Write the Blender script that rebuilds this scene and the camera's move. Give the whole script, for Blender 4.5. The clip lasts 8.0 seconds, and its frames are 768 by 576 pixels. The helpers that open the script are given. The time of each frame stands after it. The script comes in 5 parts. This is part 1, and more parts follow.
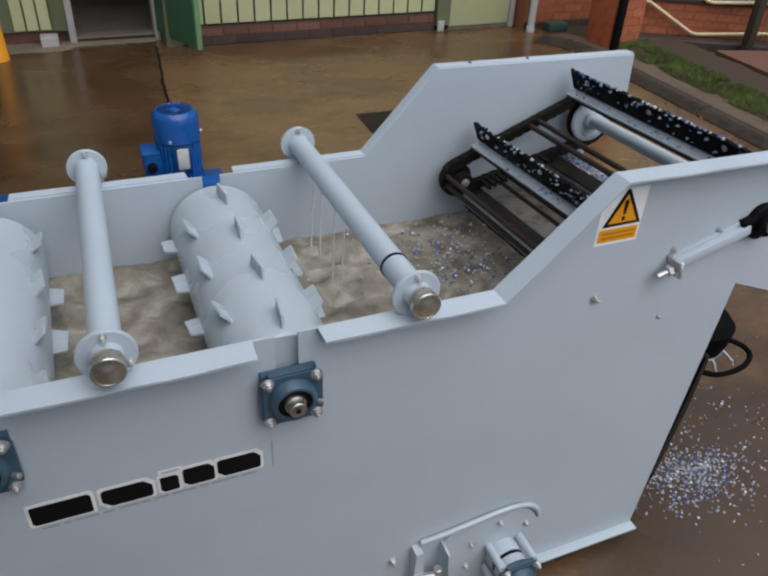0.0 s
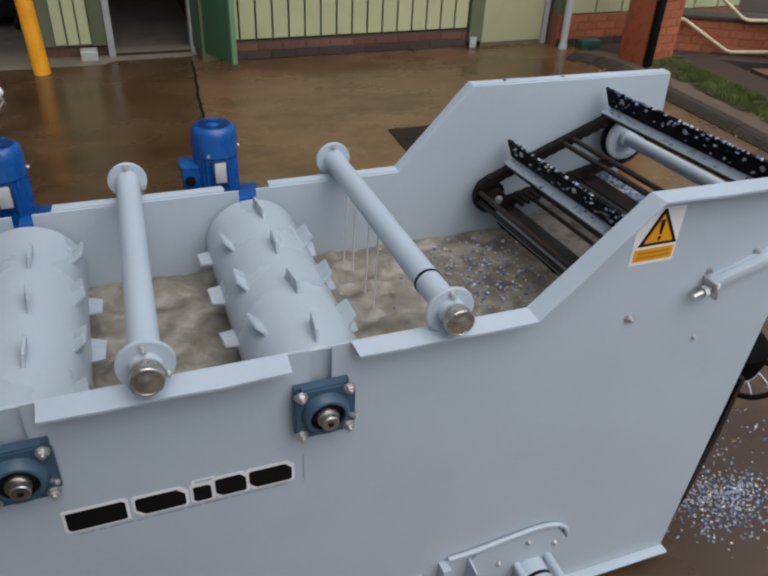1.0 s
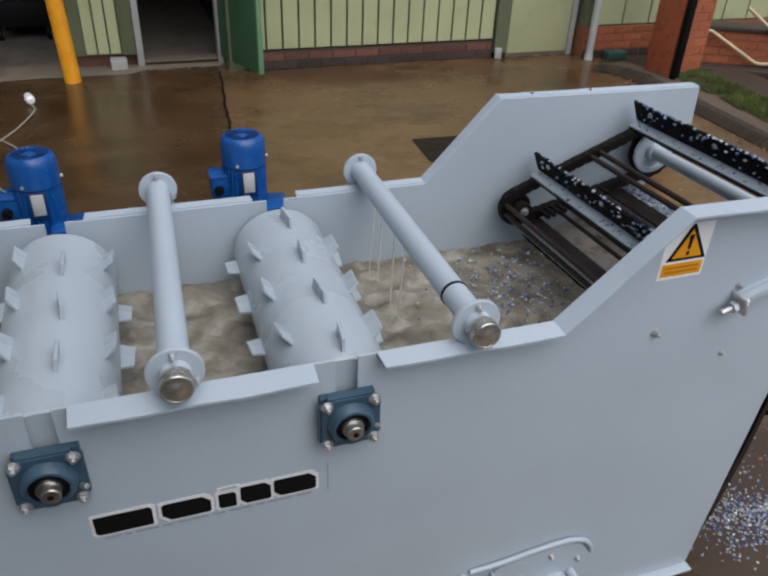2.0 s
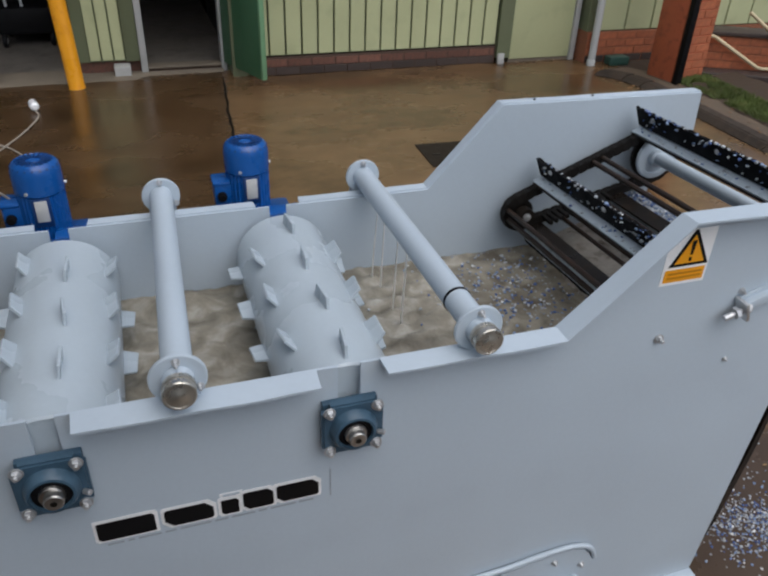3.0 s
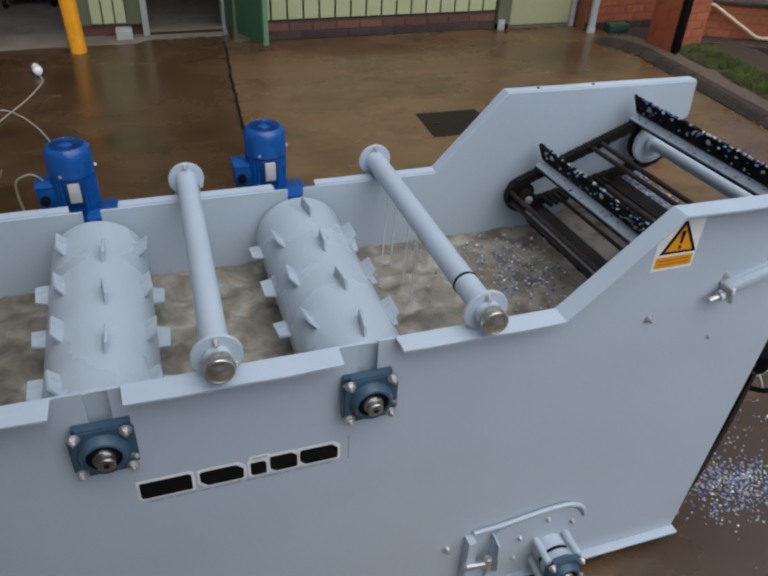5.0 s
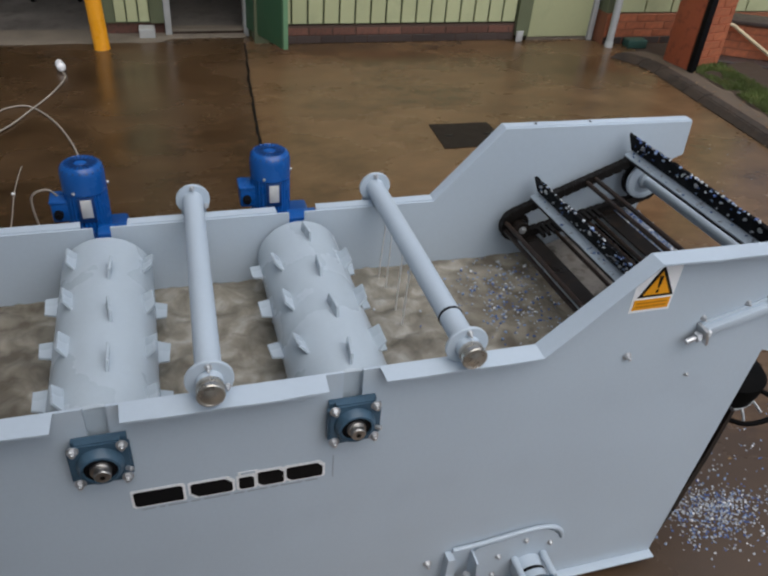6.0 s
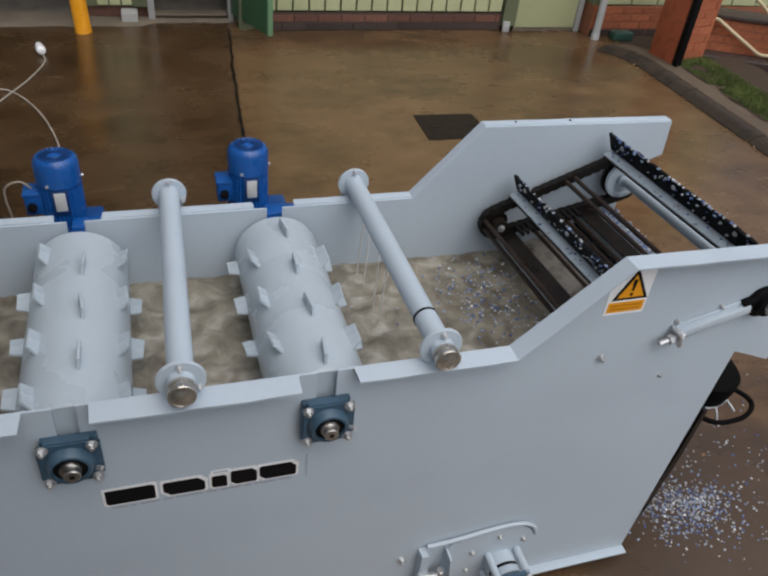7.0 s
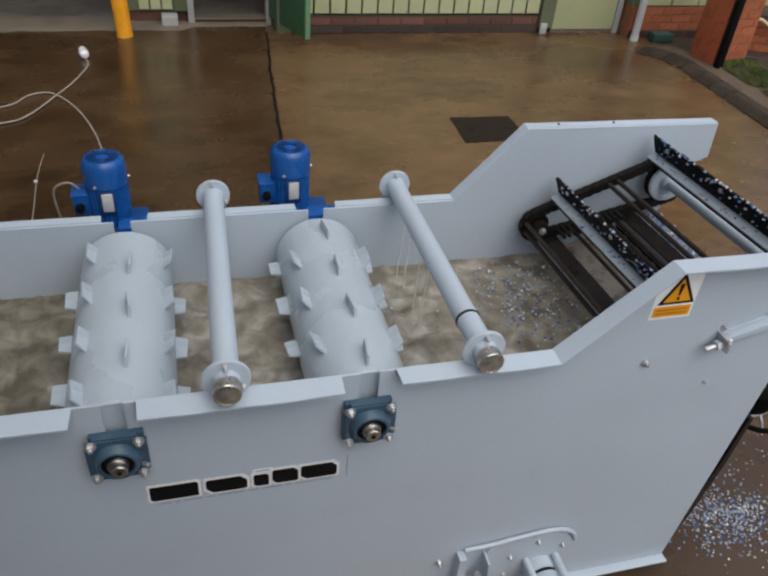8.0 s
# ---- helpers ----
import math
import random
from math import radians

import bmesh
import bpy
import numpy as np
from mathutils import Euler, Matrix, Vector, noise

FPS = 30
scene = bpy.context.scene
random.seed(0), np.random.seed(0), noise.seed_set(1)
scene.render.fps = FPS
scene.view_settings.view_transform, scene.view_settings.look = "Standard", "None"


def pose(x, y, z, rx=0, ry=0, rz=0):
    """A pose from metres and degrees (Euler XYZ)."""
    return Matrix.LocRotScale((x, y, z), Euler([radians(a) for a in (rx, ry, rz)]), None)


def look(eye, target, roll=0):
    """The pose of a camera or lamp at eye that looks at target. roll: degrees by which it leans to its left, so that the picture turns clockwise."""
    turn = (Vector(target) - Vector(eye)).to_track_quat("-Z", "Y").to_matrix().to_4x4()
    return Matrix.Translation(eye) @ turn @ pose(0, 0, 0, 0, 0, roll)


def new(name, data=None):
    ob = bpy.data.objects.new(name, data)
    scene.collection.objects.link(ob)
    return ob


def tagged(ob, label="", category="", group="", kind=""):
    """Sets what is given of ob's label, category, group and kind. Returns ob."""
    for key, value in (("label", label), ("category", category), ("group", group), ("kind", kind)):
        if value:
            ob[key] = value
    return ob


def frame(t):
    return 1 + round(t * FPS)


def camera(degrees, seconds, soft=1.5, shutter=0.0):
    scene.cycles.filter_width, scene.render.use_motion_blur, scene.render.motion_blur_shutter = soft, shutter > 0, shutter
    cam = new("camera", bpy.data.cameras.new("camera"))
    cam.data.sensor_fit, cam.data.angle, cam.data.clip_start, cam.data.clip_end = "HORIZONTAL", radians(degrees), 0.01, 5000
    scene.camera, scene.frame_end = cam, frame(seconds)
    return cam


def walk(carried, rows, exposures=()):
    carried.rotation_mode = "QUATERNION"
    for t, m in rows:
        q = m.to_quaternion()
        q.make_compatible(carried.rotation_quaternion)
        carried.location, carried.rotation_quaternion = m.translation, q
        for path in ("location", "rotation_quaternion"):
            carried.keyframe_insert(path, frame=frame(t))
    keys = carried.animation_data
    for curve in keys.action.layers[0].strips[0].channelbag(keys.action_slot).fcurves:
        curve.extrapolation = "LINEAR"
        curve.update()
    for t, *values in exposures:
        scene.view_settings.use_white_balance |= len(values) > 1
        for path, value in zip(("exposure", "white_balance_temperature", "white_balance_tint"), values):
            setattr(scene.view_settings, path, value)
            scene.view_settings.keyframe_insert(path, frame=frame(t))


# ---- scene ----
cam = camera(55.6, 8.0, soft=2.4)
PATH = [
    (0, (0.071, -1.059, 1.964), (0.747, 0.445, 0.831), 3.2),
    (0.5, (0.063, -1.058, 1.966), (0.706, 0.469, 0.845), 2.8),
    (1, (0.054, -1.059, 1.972), (0.669, 0.491, 0.867), 2.8),
    (1.5, (0.051, -1.059, 1.973), (0.642, 0.504, 0.874), 2.6),
    (1.7, (0.045, -1.058, 1.976), (0.616, 0.514, 0.88), 2.5),
    (2.8, (0.039, -1.06, 1.984), (0.601, 0.535, 0.917), 2.4),
    (3, (0.042, -1.059, 1.983), (0.601, 0.532, 0.907), 2.3),
    (3.5, (0.018, -1.089, 2.002), (0.488, 0.517, 0.907), 1.4),
    (4, (0.004, -1.126, 2.009), (0.506, 0.463, 0.903), 1.6),
    (4.5, (-0.023, -1.124, 2.027), (0.485, 0.44, 0.889), 1.0),
    (4.7, (-0.037, -1.122, 2.054), (0.508, 0.422, 0.905), 2.2),
    (5.8, (-0.006, -1.154, 2.208), (0.529, 0.361, 1.017), 5.1),
    (6, (0.007, -1.161, 2.222), (0.529, 0.368, 1.044), 5.0),
    (6.5, (0.06, -1.159, 2.246), (0.665, 0.321, 1.045), 6.1),
    (7, (0.035, -1.145, 2.247), (0.591, 0.351, 1.043), 6.6),
    (7.5, (0.018, -1.14, 2.243), (0.531, 0.367, 1.032), 5.7),
    (8, (0.008, -1.14, 2.244), (0.483, 0.383, 1.038), 5.3),
]
walk(cam, [(t, look(eye, target, roll)) for t, eye, target, roll in PATH],
     exposures=((0.0, -0.02, 6500, 10), (1.5, -0.04, 6470, 10), (3.5, -0.08, 6300, 10), (4.5, -0.12, 6180, 10), (6.0, -0.06, 6380, 10), (7.0, -0.04, 6620, 10), (8.0, -0.04, 6650, 10)))

# ---- light: overcast sky ----
world = bpy.data.worlds.new("overcast")
scene.world = world
world.use_nodes = True
wn, wl = world.node_tree.nodes, world.node_tree.links
sky = wn.new("ShaderNodeTexSky")
sky.sky_type = "NISHITA"
sky.sun_disc = False
sky.sun_elevation, sky.sun_rotation = radians(62), radians(160)
sky.air_density, sky.dust_density = 1.0, 3.0
hs = wn.new("ShaderNodeHueSaturation")
hs.inputs["Saturation"].default_value = 0.78
wl.new(sky.outputs[0], hs.inputs["Color"])
wl.new(hs.outputs[0], wn["Background"].inputs["Color"])
wn["Background"].inputs["Strength"].default_value = 0.108
sun = new("sun", bpy.data.lights.new("sun", "SUN"))
sun.data.energy, sun.data.angle, sun.data.color = 2.30, radians(90), (1.0, 0.985, 0.965)
sun.matrix_world = look((0.4, -2.0, 4.4), (0, 0, 0))



# ---- materials ----
def material(name, color, rough=0.5, metal=0.0, var=0.12, scale=6.0, fine=60.0, bump=0.0, rough_var=0.1, tint=None, tint_amt=0.0, spec=0.5,
             island=0.0, stretch=(1, 1, 1)):
    m = bpy.data.materials.new(name)
    m.use_nodes = True
    n, l = m.node_tree.nodes, m.node_tree.links
    b = n["Principled BSDF"]
    tc = n.new("ShaderNodeTexCoord")
    mp = n.new("ShaderNodeMapping")
    mp.inputs["Scale"].default_value = stretch
    l.new(tc.outputs["Object"], mp.inputs["Vector"])
    big = n.new("ShaderNodeTexNoise")
    big.inputs["Scale"].default_value, big.inputs["Detail"].default_value = scale, 6
    small = n.new("ShaderNodeTexNoise")
    small.inputs["Scale"].default_value, small.inputs["Detail"].default_value = fine, 4
    l.new(mp.outputs[0], big.inputs["Vector"]), l.new(mp.outputs[0], small.inputs["Vector"])
    add = n.new("ShaderNodeMath")
    add.operation = "MULTIPLY_ADD"
    add.inputs[1].default_value = 0.4
    l.new(small.outputs["Fac"], add.inputs[0]), l.new(big.outputs["Fac"], add.inputs[2])
    rng = n.new("ShaderNodeMapRange")
    rng.inputs["From Min"].default_value, rng.inputs["From Max"].default_value = 0.4, 1.0
    rng.inputs["To Min"].default_value, rng.inputs["To Max"].default_value = 1 - var, 1 + var
    l.new(add.outputs[0], rng.inputs["Value"])
    mul = n.new("ShaderNodeVectorMath")
    mul.operation = "SCALE"
    base = n.new("ShaderNodeMix")
    base.data_type = "RGBA"
    base.inputs["A"].default_value = (*color, 1)
    base.inputs["B"].default_value = (*(tint or color), 1)
    base.inputs["Factor"].default_value = 0
    if tint:
        tr = n.new("ShaderNodeMapRange")
        tr.inputs["From Min"].default_value, tr.inputs["From Max"].default_value = 0.62 - 0.3 * tint_amt, 0.86 - 0.3 * tint_amt
        tn = n.new("ShaderNodeTexNoise")
        tn.inputs["Scale"].default_value, tn.inputs["Detail"].default_value = scale * 1.7, 8
        l.new(mp.outputs[0], tn.inputs["Vector"])
        l.new(tn.outputs["Fac"], tr.inputs["Value"]), l.new(tr.outputs[0], base.inputs["Factor"])
    l.new(base.outputs["Result"], mul.inputs[0])
    if island:
        oi = n.new("ShaderNodeObjectInfo")
        ir = n.new("ShaderNodeMapRange")
        ir.inputs["To Min"].default_value, ir.inputs["To Max"].default_value = 1 - island, 1 + island
        l.new(oi.outputs["Random"], ir.inputs["Value"])
        mm = n.new("ShaderNodeMath")
        mm.operation = "MULTIPLY"
        l.new(ir.outputs[0], mm.inputs[0]), l.new(rng.outputs[0], mm.inputs[1])
        l.new(mm.outputs[0], mul.inputs["Scale"])
    else:
        l.new(rng.outputs[0], mul.inputs["Scale"])
    l.new(mul.outputs[0], b.inputs["Base Color"])
    rr = n.new("ShaderNodeMapRange")
    rr.inputs["From Min"].default_value, rr.inputs["From Max"].default_value = 0.35, 0.65
    rr.inputs["To Min"].default_value, rr.inputs["To Max"].default_value = max(0.02, rough - rough_var), min(1, rough + rough_var)
    l.new(big.outputs["Fac"], rr.inputs["Value"]), l.new(rr.outputs[0], b.inputs["Roughness"])
    b.inputs["Metallic"].default_value = metal
    b.inputs["Specular IOR Level"].default_value = spec
    if bump:
        bp = n.new("ShaderNodeBump")
        bp.inputs["Strength"].default_value, bp.inputs["Distance"].default_value = 0.6, bump
        l.new(add.outputs[0], bp.inputs["Height"]), l.new(bp.outputs[0], b.inputs["Normal"])
    return m


GREY = material("grey_paint", (0.470, 0.548, 0.622), 0.42, var=0.05, scale=2.5, fine=90, bump=0.0006, tint=(0.44, 0.512, 0.585), tint_amt=0.1)
GREY_WET = material("wet_grey_paint", (0.435, 0.505, 0.56), 0.28, var=0.05, scale=5, fine=80, bump=0.0005, rough_var=0.02)
STEEL = material("bright_steel", (0.52, 0.51, 0.49), 0.38, metal=1.0, var=0.15, scale=20)
ZINC = material("zinc_plated_steel", (0.60, 0.61, 0.62), 0.42, metal=0.8, var=0.15, scale=25)
GALV = material("galvanised_steel", (0.42, 0.44, 0.45), 0.4, metal=0.7, var=0.2, scale=14, fine=70)
BRASS = material("dull_nickel", (0.52, 0.50, 0.45), 0.32, metal=0.8, var=0.12, scale=30)
RUBBER = material("black_rubber", (0.005, 0.005, 0.006), 0.6, var=0.3, scale=18, fine=120, bump=0.001, spec=0.1)
DARK = material("dark_wet_steel", (0.016, 0.013, 0.011), 0.35, metal=0.0, spec=0.25, var=0.35, scale=10, bump=0.001, tint=(0.05, 0.03, 0.018), tint_amt=0.3)
CHAIN = material("chain_steel", (0.010, 0.0085, 0.0075), 0.5, metal=0.1, spec=0.3, var=0.4, scale=30)
RUST = material("rusty_rod", (0.026, 0.016, 0.011), 0.45, metal=0.1, spec=0.3, var=0.4, scale=24, bump=0.001, tint=(0.03, 0.025, 0.022), tint_amt=0.5)
BED = material("wet_bed_plate", (0.12, 0.10, 0.082), 0.25, metal=0.2, var=0.3, scale=9, tint=(0.08, 0.06, 0.045), tint_amt=0.5)
BLUE = material("blue_motor_paint", (0.006, 0.090, 0.345), 0.3, var=0.12, scale=12, fine=90, bump=0.0006)
BLUE_DEEP = material("dark_recess_blue", (0.004, 0.038, 0.15), 0.5, var=0.2, scale=20)
BLUE_DARK = material("deep_blue_paint", (0.005, 0.06, 0.24), 0.35, var=0.15, scale=14)
PETROL = material("blue_grey_casting", (0.045, 0.092, 0.140), 0.4, var=0.2, scale=25, fine=140, bump=0.0012)
WETBED = material("wet_silted_steel", (0.27, 0.25, 0.225), 0.3, var=0.35, scale=14, fine=90, bump=0.002, tint=(0.09, 0.07, 0.055), tint_amt=0.35)
TUB = material("black_tub_plastic", (0.004, 0.004, 0.004), 0.7, var=0.2, spec=0.05)
BLACK = material("black_print", (0.004, 0.004, 0.005), 0.6, var=0.1, spec=0.2)
WHITE = material("white_vinyl", (0.88, 0.89, 0.90), 0.35, var=0.03)
YELLOW = material("sign_yellow", (0.85, 0.36, 0.012), 0.4, var=0.03)
OCHRE = material("sign_print_ochre", (0.50, 0.20, 0.01), 0.45, var=0.05)
PRINT = material("faint_grey_print", (0.33, 0.375, 0.42), 0.5, var=0.1)
PLATE = material("motor_nameplate", (0.62, 0.62, 0.60), 0.4, metal=0.1, var=0.1, scale=40)
BRICK = material("red_brick", (0.36, 0.112, 0.050), 0.75, var=0.35, scale=18, fine=140, bump=0.003, island=0.16)
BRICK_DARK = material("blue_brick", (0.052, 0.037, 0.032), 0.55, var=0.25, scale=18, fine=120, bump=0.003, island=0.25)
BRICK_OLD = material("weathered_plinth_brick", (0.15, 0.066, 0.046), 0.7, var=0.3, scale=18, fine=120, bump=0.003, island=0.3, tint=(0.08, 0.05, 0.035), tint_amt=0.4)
MORTAR = material("mortar", (0.27, 0.105, 0.055), 0.85, var=0.2, scale=30, bump=0.002)
MORTAR_DARK = material("dirty_mortar", (0.075, 0.046, 0.034), 0.85, var=0.25, scale=30, bump=0.002)
PAINTED = material("red_painted_masonry", (0.46, 0.12, 0.055), 0.5, var=0.12, scale=8, bump=0.002, tint=(0.25, 0.07, 0.04), tint_amt=0.3)
SAGE = material("sage_cladding", (0.47, 0.50, 0.29), 0.5, var=0.06, scale=3, island=0.03, tint=(0.40, 0.43, 0.25), tint_amt=0.25)
SAGE_DARK = material("olive_trim", (0.13, 0.15, 0.085), 0.5, var=0.08)
GREEN = material("green_door_paint", (0.052, 0.150, 0.075), 0.4, var=0.08, scale=3)
GREEN_EDGE = material("pale_green_edge", (0.17, 0.34, 0.19), 0.45, var=0.08)
FRAME = material("grey_door_frame", (0.42, 0.43, 0.42), 0.5, var=0.1, scale=10)
ORANGE = material("yellow_bollard_paint", (0.80, 0.34, 0.012), 0.35, var=0.07, scale=6, tint=(0.6, 0.22, 0.01), tint_amt=0.15)
PVC = material("grey_plastic_pipe", (0.50, 0.52, 0.52), 0.4, var=0.06)
TEAL = material("teal_plastic", (0.035, 0.090, 0.072), 0.45, var=0.15)
RAIL = material("cream_rail", (0.62, 0.52, 0.33), 0.5, var=0.15, scale=12)
TIMBER = material("dark_post", (0.05, 0.04, 0.025), 0.7, var=0.3, scale=12, bump=0.002)
KERB = material("old_kerb_concrete", (0.040, 0.027, 0.018), 0.85, var=0.3, scale=8, fine=90, bump=0.0015, tint=(0.022, 0.015, 0.01), tint_amt=0.6)
EDGING = material("worn_edging_concrete", (0.105, 0.076, 0.053), 0.85, var=0.25, scale=9, fine=90, bump=0.003, tint=(0.10, 0.074, 0.05), tint_amt=0.5)
LEAF = material("dead_leaf", (0.16, 0.085, 0.030), 0.6, var=0.5, scale=0.9, tint=(0.34, 0.25, 0.12), tint_amt=0.5)
SOIL = material("dark_soil", (0.046, 0.029, 0.017), 0.85, var=0.4, scale=18, bump=0.008)
GRASS = material("grass_blades", (0.092, 0.125, 0.028), 0.6, var=0.45, scale=5, tint=(0.16, 0.15, 0.05), tint_amt=0.3)
# near-black wall colour stands in for the darkness of the unlit room
INSIDE = material("unlit_interior_wall", (0.013, 0.012, 0.011), 0.8, var=0.2, scale=2)
INFLOOR = material("workshop_floor", (0.125, 0.113, 0.098), 0.6, var=0.4, scale=3.5, fine=30, tint=(0.07, 0.06, 0.05), tint_amt=0.4)
THRESH = material("concrete_edge", (0.155, 0.130, 0.098), 0.7, var=0.25, scale=6, fine=60, bump=0.004)
CABLE = material("grey_flex", (0.34, 0.30, 0.25), 0.5, var=0.1)
JOINT = material("black_joint_sealant", (0.008, 0.007, 0.006), 0.6, spec=0.1, var=0.3, scale=30)
COVER = material("dark_steel_cover", (0.018, 0.013, 0.009), 0.7, spec=0.2, var=0.3, scale=12, bump=0.002)
ROOF = material("plain_roof", (0.25, 0.25, 0.24), 0.7, var=0.1)


def wet_concrete():
    m = bpy.data.materials.new("wet_concrete")
    m.use_nodes = True
    n, l = m.node_tree.nodes, m.node_tree.links
    b = n["Principled BSDF"]
    tc = n.new("ShaderNodeTexCoord")
    def tex(scale, detail, stretch=(1, 1, 1), rough=0.6):
        mp = n.new("ShaderNodeMapping")
        mp.inputs["Scale"].default_value = stretch
        l.new(tc.outputs["Object"], mp.inputs["Vector"])
        t = n.new("ShaderNodeTexNoise")
        t.inputs["Scale"].default_value, t.inputs["Detail"].default_value, t.inputs["Roughness"].default_value = scale, detail, rough
        l.new(mp.outputs[0], t.inputs["Vector"])
        return t.outputs["Fac"]
    damp, streak, grain = tex(0.9, 8, (0.9, 1.3, 1)), tex(3.2, 9, (0.9, 1.5, 1), 0.68), tex(130, 3)
    ramp = n.new("ShaderNodeValToRGB")
    e = ramp.color_ramp.elements
    e[0].position, e[0].color = 0.33, (0.056, 0.033, 0.016, 1)
    e[1].position, e[1].color = 0.68, (0.178, 0.108, 0.054, 1)
    mid = ramp.color_ramp.elements.new(0.5)
    mid.color = (0.118, 0.069, 0.033, 1)
    mix = n.new("ShaderNodeMath")
    mix.operation = "MULTIPLY_ADD"
    mix.inputs[1].default_value = 0.55
    l.new(streak, mix.inputs[0])
    half = n.new("ShaderNodeMath")
    half.operation = "MULTIPLY"
    half.inputs[1].default_value = 0.45
    l.new(damp, half.inputs[0]), l.new(half.outputs[0], mix.inputs[2])
    wide = tex(0.33, 3, (1, 1, 1), 0.5)
    wr = n.new("ShaderNodeMapRange")
    wr.inputs["From Min"].default_value, wr.inputs["From Max"].default_value = 0.35, 0.65
    wr.inputs["To Min"].default_value, wr.inputs["To Max"].default_value = -0.08, 0.06
    l.new(wide, wr.inputs["Value"])
    tot = n.new("ShaderNodeMath")
    l.new(mix.outputs[0], tot.inputs[0]), l.new(wr.outputs[0], tot.inputs[1])
    l.new(tot.outputs[0], ramp.inputs["Fac"])
    gr = n.new("ShaderNodeMapRange")
    gr.inputs["From Min"].default_value, gr.inputs["From Max"].default_value = 0.3, 0.7
    gr.inputs["To Min"].default_value, gr.inputs["To Max"].default_value = 0.86, 1.14
    l.new(grain, gr.inputs["Value"])
    sc = n.new("ShaderNodeVectorMath")
    sc.operation = "SCALE"
    l.new(ramp.outputs[0], sc.inputs[0]), l.new(gr.outputs[0], sc.inputs["Scale"])
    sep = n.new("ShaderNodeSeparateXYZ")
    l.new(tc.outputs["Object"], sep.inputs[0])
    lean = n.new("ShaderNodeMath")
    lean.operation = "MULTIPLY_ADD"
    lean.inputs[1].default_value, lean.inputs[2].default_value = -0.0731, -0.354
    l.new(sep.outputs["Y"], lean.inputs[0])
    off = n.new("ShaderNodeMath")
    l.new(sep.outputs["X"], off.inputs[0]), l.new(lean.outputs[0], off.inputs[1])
    # left slab darker: its own tone, plus the dark building's reflection put into the colour
    slab_and_shade = n.new("ShaderNodeMapRange")
    slab_and_shade.inputs["From Min"].default_value, slab_and_shade.inputs["From Max"].default_value = -0.02, 0.02
    slab_and_shade.inputs["To Min"].default_value, slab_and_shade.inputs["To Max"].default_value = 0.59, 1.10
    l.new(off.outputs[0], slab_and_shade.inputs["Value"])
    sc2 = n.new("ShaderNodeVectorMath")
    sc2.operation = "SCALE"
    l.new(sc.outputs[0], sc2.inputs[0]), l.new(slab_and_shade.outputs[0], sc2.inputs["Scale"])
    # grey sludge under the discharge end, with the machine's shade painted in
    dist = n.new("ShaderNodeVectorMath")
    dist.operation = "DISTANCE"
    dist.inputs[1].default_value = (1.85, 0.0, 0.0)
    l.new(tc.outputs["Object"], dist.inputs[0])
    ragged = n.new("ShaderNodeMath")
    ragged.operation = "MULTIPLY_ADD"
    ragged.inputs[1].default_value = 1.3
    l.new(streak, ragged.inputs[0]), l.new(dist.outputs["Value"], ragged.inputs[2])
    sl = n.new("ShaderNodeMapRange")
    sl.inputs["From Min"].default_value, sl.inputs["From Max"].default_value = 1.15, 1.75
    sl.inputs["To Min"].default_value, sl.inputs["To Max"].default_value = 0.75, 0.0
    l.new(ragged.outputs[0], sl.inputs["Value"])
    sludge_and_shade = n.new("ShaderNodeMix")
    sludge_and_shade.data_type = "RGBA"
    sludge_and_shade.inputs[7].default_value = (0.058, 0.040, 0.028, 1)
    l.new(sl.outputs[0], sludge_and_shade.inputs[0])
    l.new(sc2.outputs[0], sludge_and_shade.inputs[6])
    l.new(sludge_and_shade.outputs[2], b.inputs["Base Color"])
    rr = n.new("ShaderNodeMapRange")
    rr.inputs["From Min"].default_value, rr.inputs["From Max"].default_value = 0.38, 0.62
    rr.inputs["To Min"].default_value, rr.inputs["To Max"].default_value = 0.16, 0.36
    l.new(damp, rr.inputs["Value"]), l.new(rr.outputs[0], b.inputs["Roughness"])
    bp = n.new("ShaderNodeBump")
    bp.inputs["Strength"].default_value, bp.inputs["Distance"].default_value = 0.2, 0.002
    l.new(grain, bp.inputs["Height"]), l.new(bp.outputs[0], b.inputs["Normal"])
    return m


